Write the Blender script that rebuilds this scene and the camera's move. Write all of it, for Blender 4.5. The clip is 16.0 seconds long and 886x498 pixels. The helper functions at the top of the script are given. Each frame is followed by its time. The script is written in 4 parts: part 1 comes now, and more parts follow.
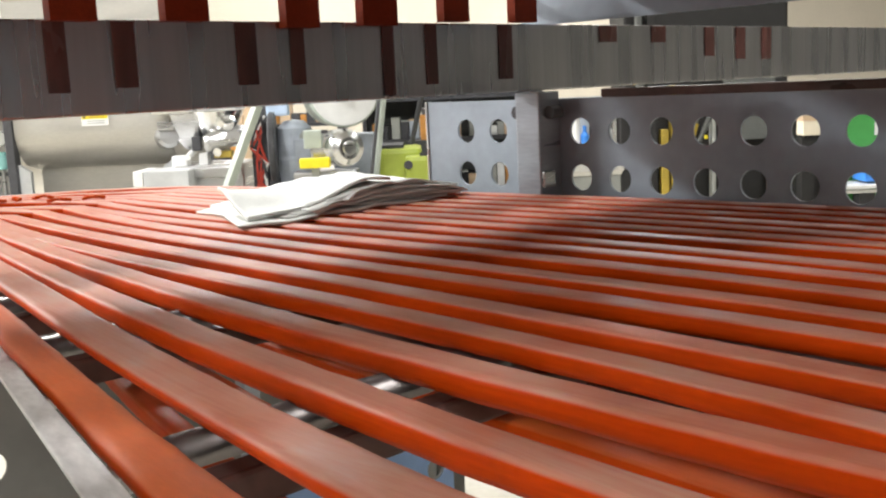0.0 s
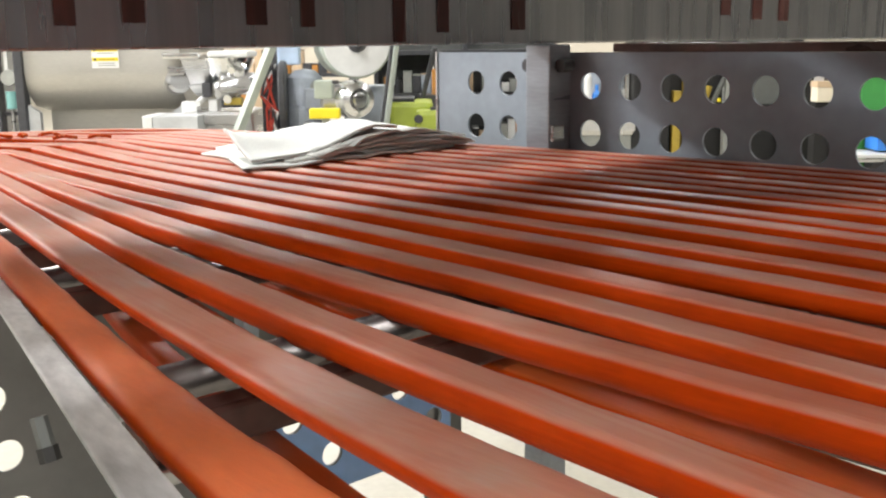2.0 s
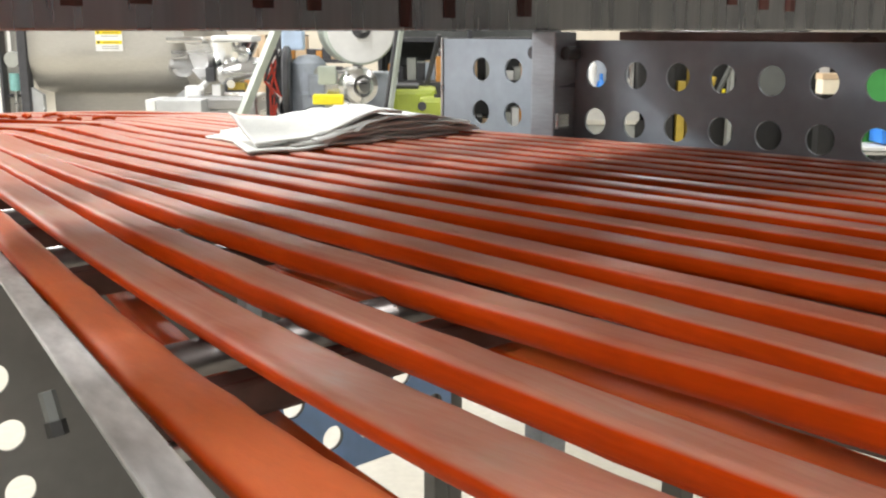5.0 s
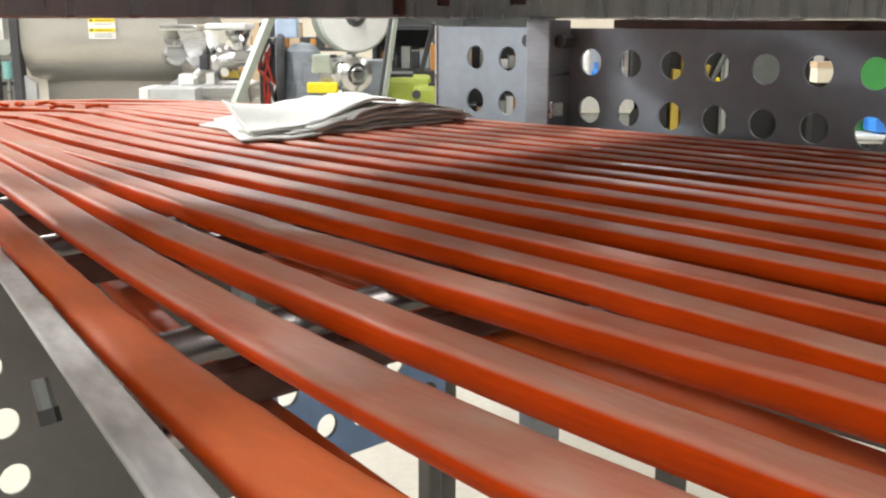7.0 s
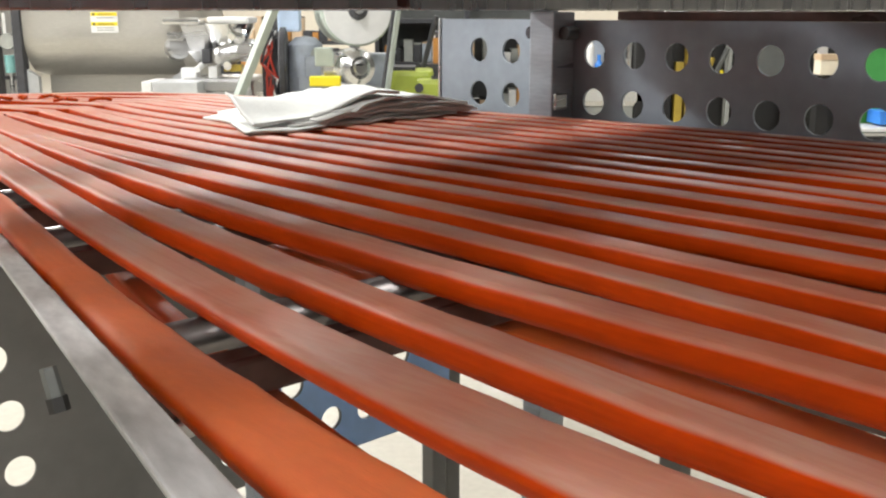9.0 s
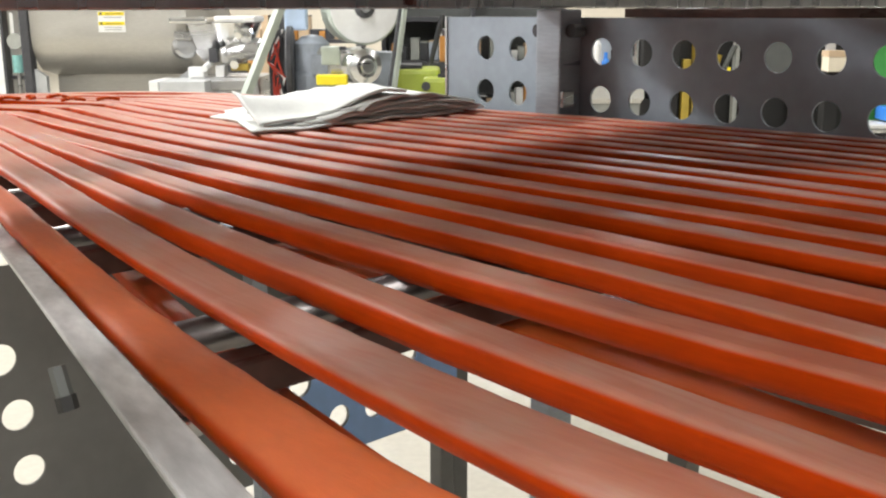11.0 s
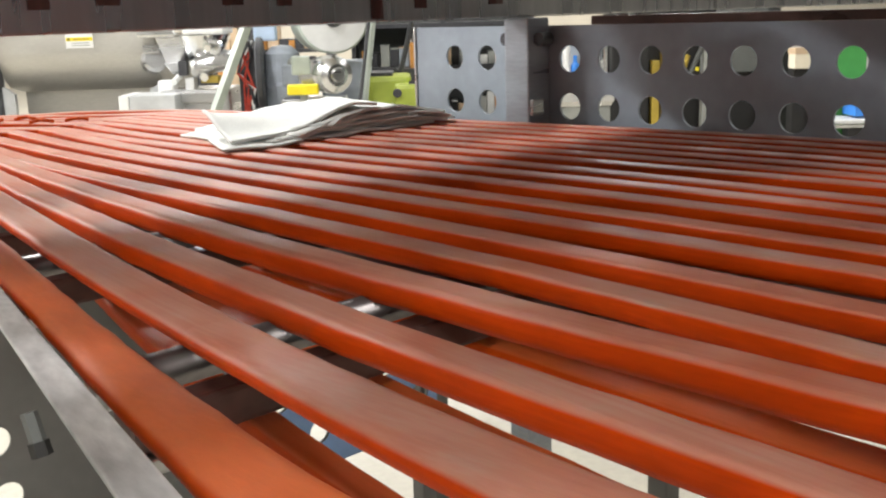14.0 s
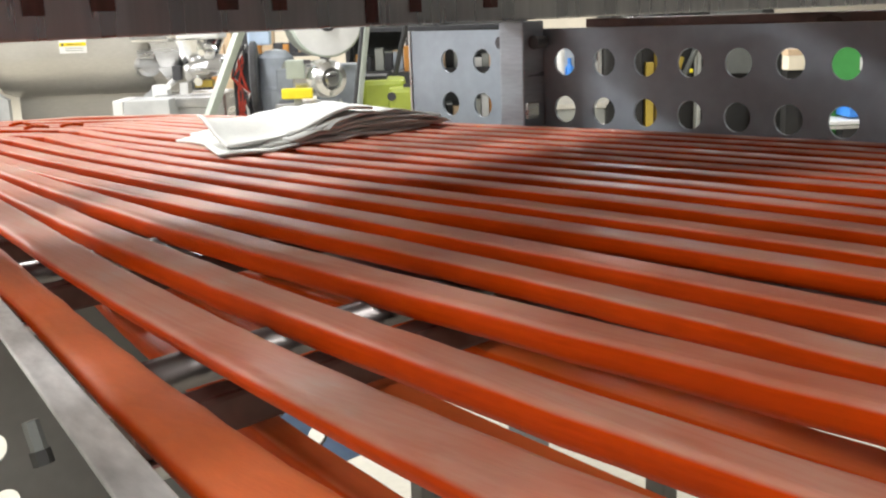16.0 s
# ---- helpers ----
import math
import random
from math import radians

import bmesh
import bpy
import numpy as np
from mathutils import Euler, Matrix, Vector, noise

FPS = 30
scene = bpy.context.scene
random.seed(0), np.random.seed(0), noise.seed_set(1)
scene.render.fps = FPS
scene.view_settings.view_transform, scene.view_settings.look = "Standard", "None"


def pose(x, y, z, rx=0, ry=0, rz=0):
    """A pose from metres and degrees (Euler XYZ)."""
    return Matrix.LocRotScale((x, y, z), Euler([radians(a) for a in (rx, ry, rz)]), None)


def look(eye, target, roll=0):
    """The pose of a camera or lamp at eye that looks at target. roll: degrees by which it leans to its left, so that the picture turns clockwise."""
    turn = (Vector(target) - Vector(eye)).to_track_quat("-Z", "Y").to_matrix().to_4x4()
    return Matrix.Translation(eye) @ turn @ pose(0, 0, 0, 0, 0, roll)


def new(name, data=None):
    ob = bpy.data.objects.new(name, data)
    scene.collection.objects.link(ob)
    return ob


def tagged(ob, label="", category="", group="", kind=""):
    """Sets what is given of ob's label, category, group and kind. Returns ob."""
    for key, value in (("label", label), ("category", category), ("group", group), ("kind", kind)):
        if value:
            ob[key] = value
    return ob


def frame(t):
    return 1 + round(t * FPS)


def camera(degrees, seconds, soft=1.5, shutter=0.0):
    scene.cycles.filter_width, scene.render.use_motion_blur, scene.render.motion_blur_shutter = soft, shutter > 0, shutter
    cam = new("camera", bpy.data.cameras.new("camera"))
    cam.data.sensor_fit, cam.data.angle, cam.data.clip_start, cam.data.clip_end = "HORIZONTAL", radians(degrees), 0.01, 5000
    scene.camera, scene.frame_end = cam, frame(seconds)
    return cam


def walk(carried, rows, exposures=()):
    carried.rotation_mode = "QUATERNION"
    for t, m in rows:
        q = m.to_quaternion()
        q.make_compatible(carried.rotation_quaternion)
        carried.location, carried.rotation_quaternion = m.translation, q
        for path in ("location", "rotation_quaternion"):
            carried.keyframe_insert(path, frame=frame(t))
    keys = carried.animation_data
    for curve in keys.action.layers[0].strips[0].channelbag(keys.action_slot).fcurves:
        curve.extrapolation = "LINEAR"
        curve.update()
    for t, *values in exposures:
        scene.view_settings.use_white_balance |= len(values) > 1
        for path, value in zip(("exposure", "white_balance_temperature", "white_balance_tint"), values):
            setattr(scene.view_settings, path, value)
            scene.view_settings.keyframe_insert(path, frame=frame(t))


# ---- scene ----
cam = camera(46.9, 16.0, soft=2.2)
PATH = [
    (0, (-0.001, -0.002, 1.165), (0.013, 1.973, 0.849), -2.7),
    (0.5, (0.003, 0.0, 1.156), (0.041, 1.967, 0.798), 0.0),
    (1, (0.003, 0.001, 1.156), (0.004, 1.964, 0.771), -1.7),
    (1.5, (0.006, 0.002, 1.156), (0.005, 1.961, 0.755), -0.8),
    (2, (0.004, 0.001, 1.155), (0.001, 1.961, 0.757), -0.7),
    (2.5, (0.004, 0.0, 1.154), (-0.011, 1.96, 0.755), -0.8),
    (3, (0.003, 0.0, 1.154), (-0.017, 1.96, 0.757), -0.9),
    (3.5, (0.004, 0.0, 1.155), (-0.013, 1.959, 0.752), -0.3),
    (4, (0.003, 0.0, 1.154), (-0.011, 1.958, 0.746), 0.0),
    (6.5, (0.001, 0.0, 1.152), (0.006, 1.951, 0.713), 0.0),
    (7, (0.002, 0.0, 1.152), (0.007, 1.95, 0.71), 0.1),
    (7.5, (0.001, 0.001, 1.151), (0.005, 1.95, 0.705), 0.2),
    (8, (0.001, 0.0, 1.151), (0.002, 1.949, 0.704), 0.1),
    (8.5, (0.0, 0.001, 1.15), (0.002, 1.949, 0.699), 0.0),
    (9, (0.0, 0.0, 1.15), (0.0, 1.948, 0.696), -0.0),
    (11.5, (0.0, 0.0, 1.15), (-0.016, 1.946, 0.691), -0.3),
    (12, (-0.001, 0.0, 1.15), (-0.014, 1.946, 0.689), -0.5),
    (12.5, (0.0, 0.0, 1.153), (-0.002, 1.948, 0.697), -1.2),
    (13, (0.001, 0.0, 1.155), (0.005, 1.947, 0.698), -1.6),
    (13.5, (0.002, 0.001, 1.158), (0.019, 1.95, 0.707), -1.8),
    (14, (0.003, 0.0, 1.16), (0.034, 1.948, 0.71), -1.8),
    (14.5, (0.003, 0.0, 1.163), (0.038, 1.949, 0.715), -2.2),
    (15, (0.003, 0.002, 1.165), (0.043, 1.952, 0.726), -2.5),
    (15.5, (0.002, 0.002, 1.162), (0.051, 1.953, 0.726), -1.8),
    (16, (0.001, 0.0, 1.161), (0.042, 1.95, 0.716), -2.1),
]
# the clip's camera holds its picture's brightness as more or less of the dark beam comes into view
walk(cam, [(t, look(eye, target, roll)) for t, eye, target, roll in PATH],
     [(0, 0.72), (1, 0.67), (4, 0.65), (7, 0.60), (9, 0.56), (11.5, 0.55), (14, 0.58), (16, 0.64)])

# ---- world and light ----
world = bpy.data.worlds.new("world")
scene.world = world
world.use_nodes = True
world.node_tree.nodes["Background"].inputs[0].default_value = (0.9, 0.95, 1.0, 1)
world.node_tree.nodes["Background"].inputs[1].default_value = 0.3

TURN = 43.0                       # the ropes run this far to the left of straight ahead
CA, SA = math.cos(radians(TURN)), math.sin(radians(TURN))


def at(l, s, z):
    """World place from the conveyor's own measures: l across it, s along it."""
    return Vector((l * CA - s * SA, l * SA + s * CA, z))


def on(l, s, z, rz=0.0, rx=0.0, ry=0.0):
    return pose(*at(l, s, z), rx, ry, TURN + rz)


# ---- materials ----
def mat(name, colour, rough=0.5, metal=0.0, grain=0.15, scale=30.0, stretch=(1, 1, 1), bump=0.15, stain=0.12,
        stain_scale=4.0, coat=0.0, sss=0.0, emit=0.0, rough_var=0.12, piece=0.0):
    m = bpy.data.materials.new(name)
    m.use_nodes = True
    nt = m.node_tree
    n, link = nt.nodes, nt.links.new
    b = n["Principled BSDF"]
    tc = n.new("ShaderNodeTexCoord")
    mp = n.new("ShaderNodeMapping")
    mp.inputs["Scale"].default_value = stretch
    link(tc.outputs["Object"], mp.inputs["Vector"])
    fine = n.new("ShaderNodeTexNoise")
    fine.inputs["Scale"].default_value, fine.inputs["Detail"].default_value = scale, 5
    link(mp.outputs[0], fine.inputs["Vector"])
    big = n.new("ShaderNodeTexNoise")
    big.inputs["Scale"].default_value, big.inputs["Detail"].default_value = stain_scale, 3
    link(mp.outputs[0], big.inputs["Vector"])
    r1 = n.new("ShaderNodeMapRange")
    r1.inputs[1].default_value, r1.inputs[2].default_value = 0.3, 0.7
    r1.inputs[3].default_value, r1.inputs[4].default_value = 1 - grain, 1 + grain
    link(fine.outputs[0], r1.inputs[0])
    r2 = n.new("ShaderNodeMapRange")
    r2.inputs[1].default_value, r2.inputs[2].default_value = 0.35, 0.65
    r2.inputs[3].default_value, r2.inputs[4].default_value = 1 - stain, 1 + stain
    link(big.outputs[0], r2.inputs[0])
    mul = n.new("ShaderNodeMath")
    mul.operation = "MULTIPLY"
    link(r1.outputs[0], mul.inputs[0])
    link(r2.outputs[0], mul.inputs[1])
    last = mul
    if piece:
        info = n.new("ShaderNodeObjectInfo")
        r3 = n.new("ShaderNodeMapRange")
        r3.inputs[3].default_value, r3.inputs[4].default_value = 1 - piece, 1 + piece
        link(info.outputs["Random"], r3.inputs[0])
        last = n.new("ShaderNodeMath")
        last.operation = "MULTIPLY"
        link(mul.outputs[0], last.inputs[0])
        link(r3.outputs[0], last.inputs[1])
    tint = n.new("ShaderNodeVectorMath")
    tint.operation = "SCALE"
    tint.inputs[0].default_value = colour[:3]
    link(last.outputs[0], tint.inputs["Scale"])
    link(tint.outputs[0], b.inputs["Base Color"])
    r4 = n.new("ShaderNodeMapRange")
    r4.inputs[1].default_value, r4.inputs[2].default_value = 0.3, 0.7
    r4.inputs[3].default_value, r4.inputs[4].default_value = max(0.02, rough - rough_var), min(1, rough + rough_var)
    link(big.outputs[0], r4.inputs[0])
    link(r4.outputs[0], b.inputs["Roughness"])
    b.inputs["Metallic"].default_value = metal
    b.inputs["Coat Weight"].default_value = coat
    b.inputs["Coat Roughness"].default_value = 0.2
    if sss:
        b.inputs["Subsurface Weight"].default_value = sss
        b.inputs["Subsurface Radius"].default_value = (1.0, 0.16, 0.04)
        b.inputs["Subsurface Scale"].default_value = 0.012
    if emit:
        b.inputs["Emission Color"].default_value = (*colour[:3], 1)
        b.inputs["Emission Strength"].default_value = emit
    if bump:
        bp = n.new("ShaderNodeBump")
        bp.inputs["Strength"].default_value, bp.inputs["Distance"].default_value = bump, 0.002
        link(fine.outputs[0], bp.inputs["Height"])
        link(bp.outputs[0], b.inputs["Normal"])
    return m




def rope_mat(name, side, top, sheen, rough, sss, coat, line=0.12, angle=43):
    """Extruded candy: streaks run with the rope; the upward face's grey sheen is put into its colour."""
    m = bpy.data.materials.new(name)
    m.use_nodes = True
    nt = m.node_tree
    n, link = nt.nodes, nt.links.new
    b = n["Principled BSDF"]
    geo = n.new("ShaderNodeNewGeometry")
    turn = n.new("ShaderNodeMapping")
    turn.inputs["Rotation"].default_value = (0, 0, radians(-angle))
    link(geo.outputs["Position"], turn.inputs["Vector"])

    def noise_at(scale, detail, src, rough_n=0.55):
        mp = n.new("ShaderNodeMapping")
        mp.inputs["Scale"].default_value = scale
        link(src, mp.inputs["Vector"])
        t = n.new("ShaderNodeTexNoise")
        t.inputs["Scale"].default_value, t.inputs["Detail"].default_value = 1.0, detail
        t.inputs["Roughness"].default_value = rough_n
        link(mp.outputs[0], t.inputs["Vector"])
        return t.outputs[0]

    streak = noise_at((420, 2.6, 420), 5, turn.outputs[0])
    cloud = noise_at((18, 7, 18), 4, turn.outputs[0])
    tc = n.new("ShaderNodeTexCoord")
    speck = noise_at((300, 60, 300), 3, tc.outputs["Object"])

    def ramp(src, a, c, lo, hi, smooth=False):
        r = n.new("ShaderNodeMapRange")
        if smooth:
            r.interpolation_type = "SMOOTHSTEP"
        for k, v in zip((1, 2, 3, 4), (a, c, lo, hi)):
            r.inputs[k].default_value = v
        link(src, r.inputs[0])
        return r.outputs[0]

    def times(a, c):
        q = n.new("ShaderNodeMath")
        q.operation = "MULTIPLY"
        link(a, q.inputs[0])
        link(c, q.inputs[1])
        return q.outputs[0]

    def calc(op, a, c):
        q = n.new("ShaderNodeMath")
        q.operation = op
        link(a, q.inputs[0])
        q.inputs[1].default_value = c
        return q.outputs[0]

    def blend(f, a, c):
        q = n.new("ShaderNodeMix")
        q.data_type = "RGBA"
        link(f, q.inputs["Factor"])
        for key, v in (("A", a), ("B", c)):
            if isinstance(v, tuple):
                q.inputs[key].default_value = (*v, 1)
            else:
                link(v, q.inputs[key])
        return q.outputs["Result"]

    tone = times(times(ramp(streak, 0.3, 0.7, 1 - line, 1 + line), ramp(cloud, 0.3, 0.7, 0.85, 1.15)), ramp(speck, 0.3, 0.7, 0.95, 1.05))
    film = times(ramp(streak, 0.3, 0.7, 1 - 2 * line, 1 + 2 * line), ramp(cloud, 0.30, 0.68, sheen * 0.5, sheen * 1.45))
    # marks that travel with each length of rope and fade out towards its ends
    sep = n.new("ShaderNodeSeparateXYZ")
    link(tc.outputs["Object"], sep.inputs[0])
    window = calc("POWER", calc("COSINE", calc("MULTIPLY", sep.outputs[1], math.pi / 0.06), 0.0), 2.0)
    info = n.new("ShaderNodeObjectInfo")
    mark = n.new("ShaderNodeTexNoise")
    mark.noise_dimensions = "4D"
    mark.inputs["Scale"].default_value, mark.inputs["Detail"].default_value = 55.0, 4
    stretch = n.new("ShaderNodeMapping")
    stretch.inputs["Scale"].default_value = (1.0, 0.25, 1.0)
    link(tc.outputs["Object"], stretch.inputs["Vector"])
    link(stretch.outputs[0], mark.inputs["Vector"])
    link(calc("MULTIPLY", info.outputs["Random"], 80.0), mark.inputs["W"])
    spot = times(window, ramp(mark.outputs[0], 0.25, 0.75, -1.0, 1.0))
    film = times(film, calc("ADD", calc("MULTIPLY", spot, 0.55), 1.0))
    tone = times(tone, calc("ADD", calc("MULTIPLY", spot, 0.14), 1.0))
    # the grey sheen is painted where the skin faces upward
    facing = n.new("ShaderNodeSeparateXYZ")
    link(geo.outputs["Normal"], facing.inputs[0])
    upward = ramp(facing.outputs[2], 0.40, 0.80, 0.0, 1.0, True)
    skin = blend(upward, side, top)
    tint = n.new("ShaderNodeVectorMath")
    tint.operation = "SCALE"
    link(skin, tint.inputs[0])
    link(tone, tint.inputs["Scale"])
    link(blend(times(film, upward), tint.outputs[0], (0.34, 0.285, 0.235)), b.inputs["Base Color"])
    link(ramp(cloud, 0.3, 0.7, rough - 0.08, rough + 0.08), b.inputs["Roughness"])
    b.inputs["Coat Roughness"].default_value = 0.28
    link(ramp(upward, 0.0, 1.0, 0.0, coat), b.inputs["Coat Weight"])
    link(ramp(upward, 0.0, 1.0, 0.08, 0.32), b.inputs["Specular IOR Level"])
    b.inputs["Subsurface Weight"].default_value = sss
    b.inputs["Subsurface Radius"].default_value = (1.0, 0.14, 0.02)
    b.inputs["Subsurface Scale"].default_value = 0.010
    bp = n.new("ShaderNodeBump")
    bp.inputs["Strength"].default_value, bp.inputs["Distance"].default_value = 0.22, 0.0012
    link(streak, bp.inputs["Height"])
    link(bp.outputs[0], b.inputs["Normal"])
    return m


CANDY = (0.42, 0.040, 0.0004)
# same candy made darker for the upper ropes, to cut their red bounce
ROPE_DARK = rope_mat("rope_candy_darkened", (0.20, 0.028, 0.010), (0.20, 0.028, 0.010), 0.05, 0.5, 0.05, 0.05)
ROPE = rope_mat("rope_candy_sheen_top", CANDY, (0.42, 0.066, 0.013), 0.40, 0.50, 0.12, 0.04, 0.09)
ROPE_LEAN = rope_mat("rope_candy_sheen_top_leaning", CANDY, (0.42, 0.066, 0.013), 0.40, 0.50, 0.12, 0.04, 0.09, 36)
ROPE_THIN = rope_mat("rope_candy_faint_sheen", (0.38, 0.044, 0.001), (0.44, 0.078, 0.008), 0.04, 0.55, 0.15, 0.02, 0.04, 34)
STEEL = mat("brushed_steel", (0.52, 0.52, 0.52), 0.32, 1, 0.08, 40, (1, 1, 8), 0.05, 0.08, 3)
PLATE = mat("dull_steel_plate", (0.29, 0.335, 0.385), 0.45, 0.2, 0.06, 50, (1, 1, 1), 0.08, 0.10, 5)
# darker than the side panels; for the cross plate and the low posts
NEARPLATE = mat("dark_steel_plate", (0.150, 0.147, 0.135), 0.55, 0.0, 0.06, 50, (1, 1, 1), 0.08, 0.12, 6)
DULL = mat("dull_steel_tube", (0.34, 0.37, 0.41), 0.36, 0.4, 0.08, 40, (1, 1, 6), 0.05, 0.10, 4)
BEAM = mat("polished_dark_steel", (0.46, 0.45, 0.455), 0.30, 1, 0.05, 16, (8, 1, 0.3), 0.04, 0.10, 3)
WORN = mat("worn_steel_bar", (0.56, 0.56, 0.55), 0.40, 0.4, 0.16, 220, (1, 0.25, 1), 0.25, 0.42, 26)
ROLLER = mat("roller_steel", (0.17, 0.155, 0.15), 0.36, 1, 0.1, 80, (1, 1, 1), 0.1, 0.12, 8)
# on the bars this colour holds the ropes' reflected brown and the gaps' shade
DARK_BROWN = mat("dark_brown_bar", (0.075, 0.04, 0.033), 0.35, 0.3, 0.2, 60, (1, 1, 1), 0.2, 0.25, 10)
REFLECTED_ROPE = mat("rope_reflection_red", (0.10, 0.035, 0.028), 0.25, 0, 0.2, 60, (1, 1, 0.2), 0.2, 0.25, 20)
CLOTH = mat("white_cotton", (0.74, 0.76, 0.73), 0.9, 0, 0.06, 400, (1, 1, 1), 0.5, 0.07, 18)
HOPPER = mat("satin_stainless", (0.50, 0.485, 0.445), 0.50, 0.8, 0.05, 30, (1, 1, 5), 0.05, 0.06, 2)
CHROME = mat("bright_stainless", (0.75, 0.75, 0.74), 0.18, 1, 0.05, 30, (1, 1, 1), 0.05, 0.08, 6)
WHITE = mat("white_paint", (0.80, 0.80, 0.78), 0.45, 0, 0.04, 20, bump=0.05, stain=0.06)
PALEGREEN = mat("pale_green_paint", (0.44, 0.49, 0.43), 0.45, 0, 0.05, 20, bump=0.05)
BLUEWHITE = mat("pale_blue_plastic", (0.50, 0.62, 0.80), 0.4, 0, 0.05, 20, bump=0.05)
GREYBLUE = mat("grey_blue_paint", (0.40, 0.44, 0.50), 0.45, 0, 0.1, 20)
YELLOW = mat("yellow_plastic", (0.85, 0.70, 0.02), 0.4, 0, 0.05, 20)
LIME = mat("lime_paint", (0.42, 0.50, 0.07), 0.4, 0, 0.06, 20)
ORANGE = mat("orange_carton", (0.55, 0.25, 0.06), 0.7, 0, 0.1, 20)
CARTON = mat("tan_carton", (0.62, 0.46, 0.30), 0.8, 0, 0.08, 30)
CREAM = mat("cream_board", (0.80, 0.72, 0.56), 0.7, 0, 0.05, 30)
RED = mat("red_cable", (0.45, 0.05, 0.03), 0.5, 0, 0.1, 30)
BLUE = mat("blue_plastic", (0.05, 0.25, 0.75), 0.4, 0, 0.05, 30)
GREEN = mat("green_paint", (0.06, 0.32, 0.07), 0.5, 0, 0.06, 30)
BLUE_SHEET = mat("blue_reflection", (0.27, 0.42, 0.70), 0.35, 0, 0.08, 30)
TEAL = mat("teal_paint", (0.20, 0.42, 0.40), 0.5, 0, 0.08, 30)
OCHRE = mat("ochre_paint", (0.42, 0.30, 0.04), 0.5, 0, 0.08, 30)
GREY = mat("grey_paint", (0.35, 0.36, 0.33), 0.5, 0, 0.08, 30)
LIGHTGREY = mat("light_grey_paint", (0.55, 0.56, 0.56), 0.45, 0, 0.05, 30)
DARKGREY = mat("dark_grey_paint", (0.10, 0.105, 0.098), 0.5, 0, 0.08, 30)
BLACK = mat("deep_black_paint", (0.012, 0.011, 0.010), 0.6, 0, 0.2, 30)
CHARCOAL = mat("charcoal_paint", (0.05, 0.05, 0.055), 0.5, 0, 0.15, 30)
FLOORM = mat("sealed_concrete_cream", (0.46, 0.43, 0.36), 0.45, 0, 0.06, 40, bump=0.05, stain=0.10, stain_scale=1.2)
WALLM = mat("buff_wall_paint", (0.55, 0.50, 0.41), 0.8, 0, 0.04, 30, stain=0.06, stain_scale=0.8)
WALLGREY = mat("grey_wall_paint", (0.26, 0.26, 0.25), 0.8, 0, 0.04, 30, stain=0.06, stain_scale=0.8)
CEILM = mat("white_ceiling_board", (0.50, 0.50, 0.48), 0.85, 0, 0.04, 10, stain=0.05)


# ---- mesh helpers ----
def part(name, bm, material, parent=None, label="", smooth=False, m=None):
    me = bpy.data.meshes.new(name)
    bmesh.ops.recalc_face_normals(bm, faces=bm.faces[:])
    bm.to_mesh(me)
    bm.free()
    if smooth:
        for p in me.polygons:
            p.use_smooth = True
    me.materials.append(material)
    ob = new(name, me)
    if parent:
        ob.parent = parent
    if m is not None:
        ob.matrix_basis = m
    if label:
        ob["label"] = label
    return ob


def thing(name, m, label, category, group="", kind=""):
    return tagged(place_empty(name, m), label, category, group, kind)


def place_empty(name, m):
    ob = new(name)
    ob.empty_display_size = 0.1
    ob.matrix_basis = m
    return ob


def box(bm, c, size, bevel=0.0, m=None):
    r = bmesh.ops.create_cube(bm, size=1, matrix=Matrix.LocRotScale(c, None, size))
    vs = r["verts"]
    if bevel:
        es = list({e for v in vs for e in v.link_edges})
        r2 = bmesh.ops.bevel(bm, geom=es, offset=bevel, segments=2, affect="EDGES", profile=0.6)
        vs = list({v for f in r2["faces"] for v in f.verts} | {v for v in vs if v.is_valid})
    if m is not None:
        bmesh.ops.transform(bm, matrix=m, verts=vs)
    return vs


def rod(bm, a, b, r, n=20, r2=None):
    a, b = Vector(a), Vector(b)
    m = Matrix.Translation((a + b) / 2) @ (b - a).to_track_quat("Z", "Y").to_matrix().to_4x4()
    return bmesh.ops.create_cone(bm, cap_ends=True, segments=n, radius1=r, radius2=r if r2 is None else r2,
                                 depth=(b - a).length, matrix=m)["verts"]


def lathe(bm, profile, n=40, m=None):
    """A turned body: profile of (radius, height) about z."""
    rings = [[bm.verts.new((r * math.cos(2 * math.pi * k / n), r * math.sin(2 * math.pi * k / n), z)) for k in range(n)]
             for r, z in profile]
    for a, b in zip(rings, rings[1:]):
        for k in range(n):
            bm.faces.new((a[k], a[(k + 1) % n], b[(k + 1) % n], b[k]))
    if m is not None:
        bmesh.ops.transform(bm, matrix=m, verts=[v for r in rings for v in r])
    return rings


def B():
    return bmesh.new()


def boxed(name, c, size, material, parent=None, label="", bevel=0.0, m=None):
    bm = B()
    box(bm, c, size, bevel)
    return part(name, bm, material, parent, label, m=m)


def rodded(name, a, b, r, material, parent=None, label="", n=20):
    bm = B()
    rod(bm, a, b, r, n)
    return part(name, bm, material, parent, label, smooth=False)


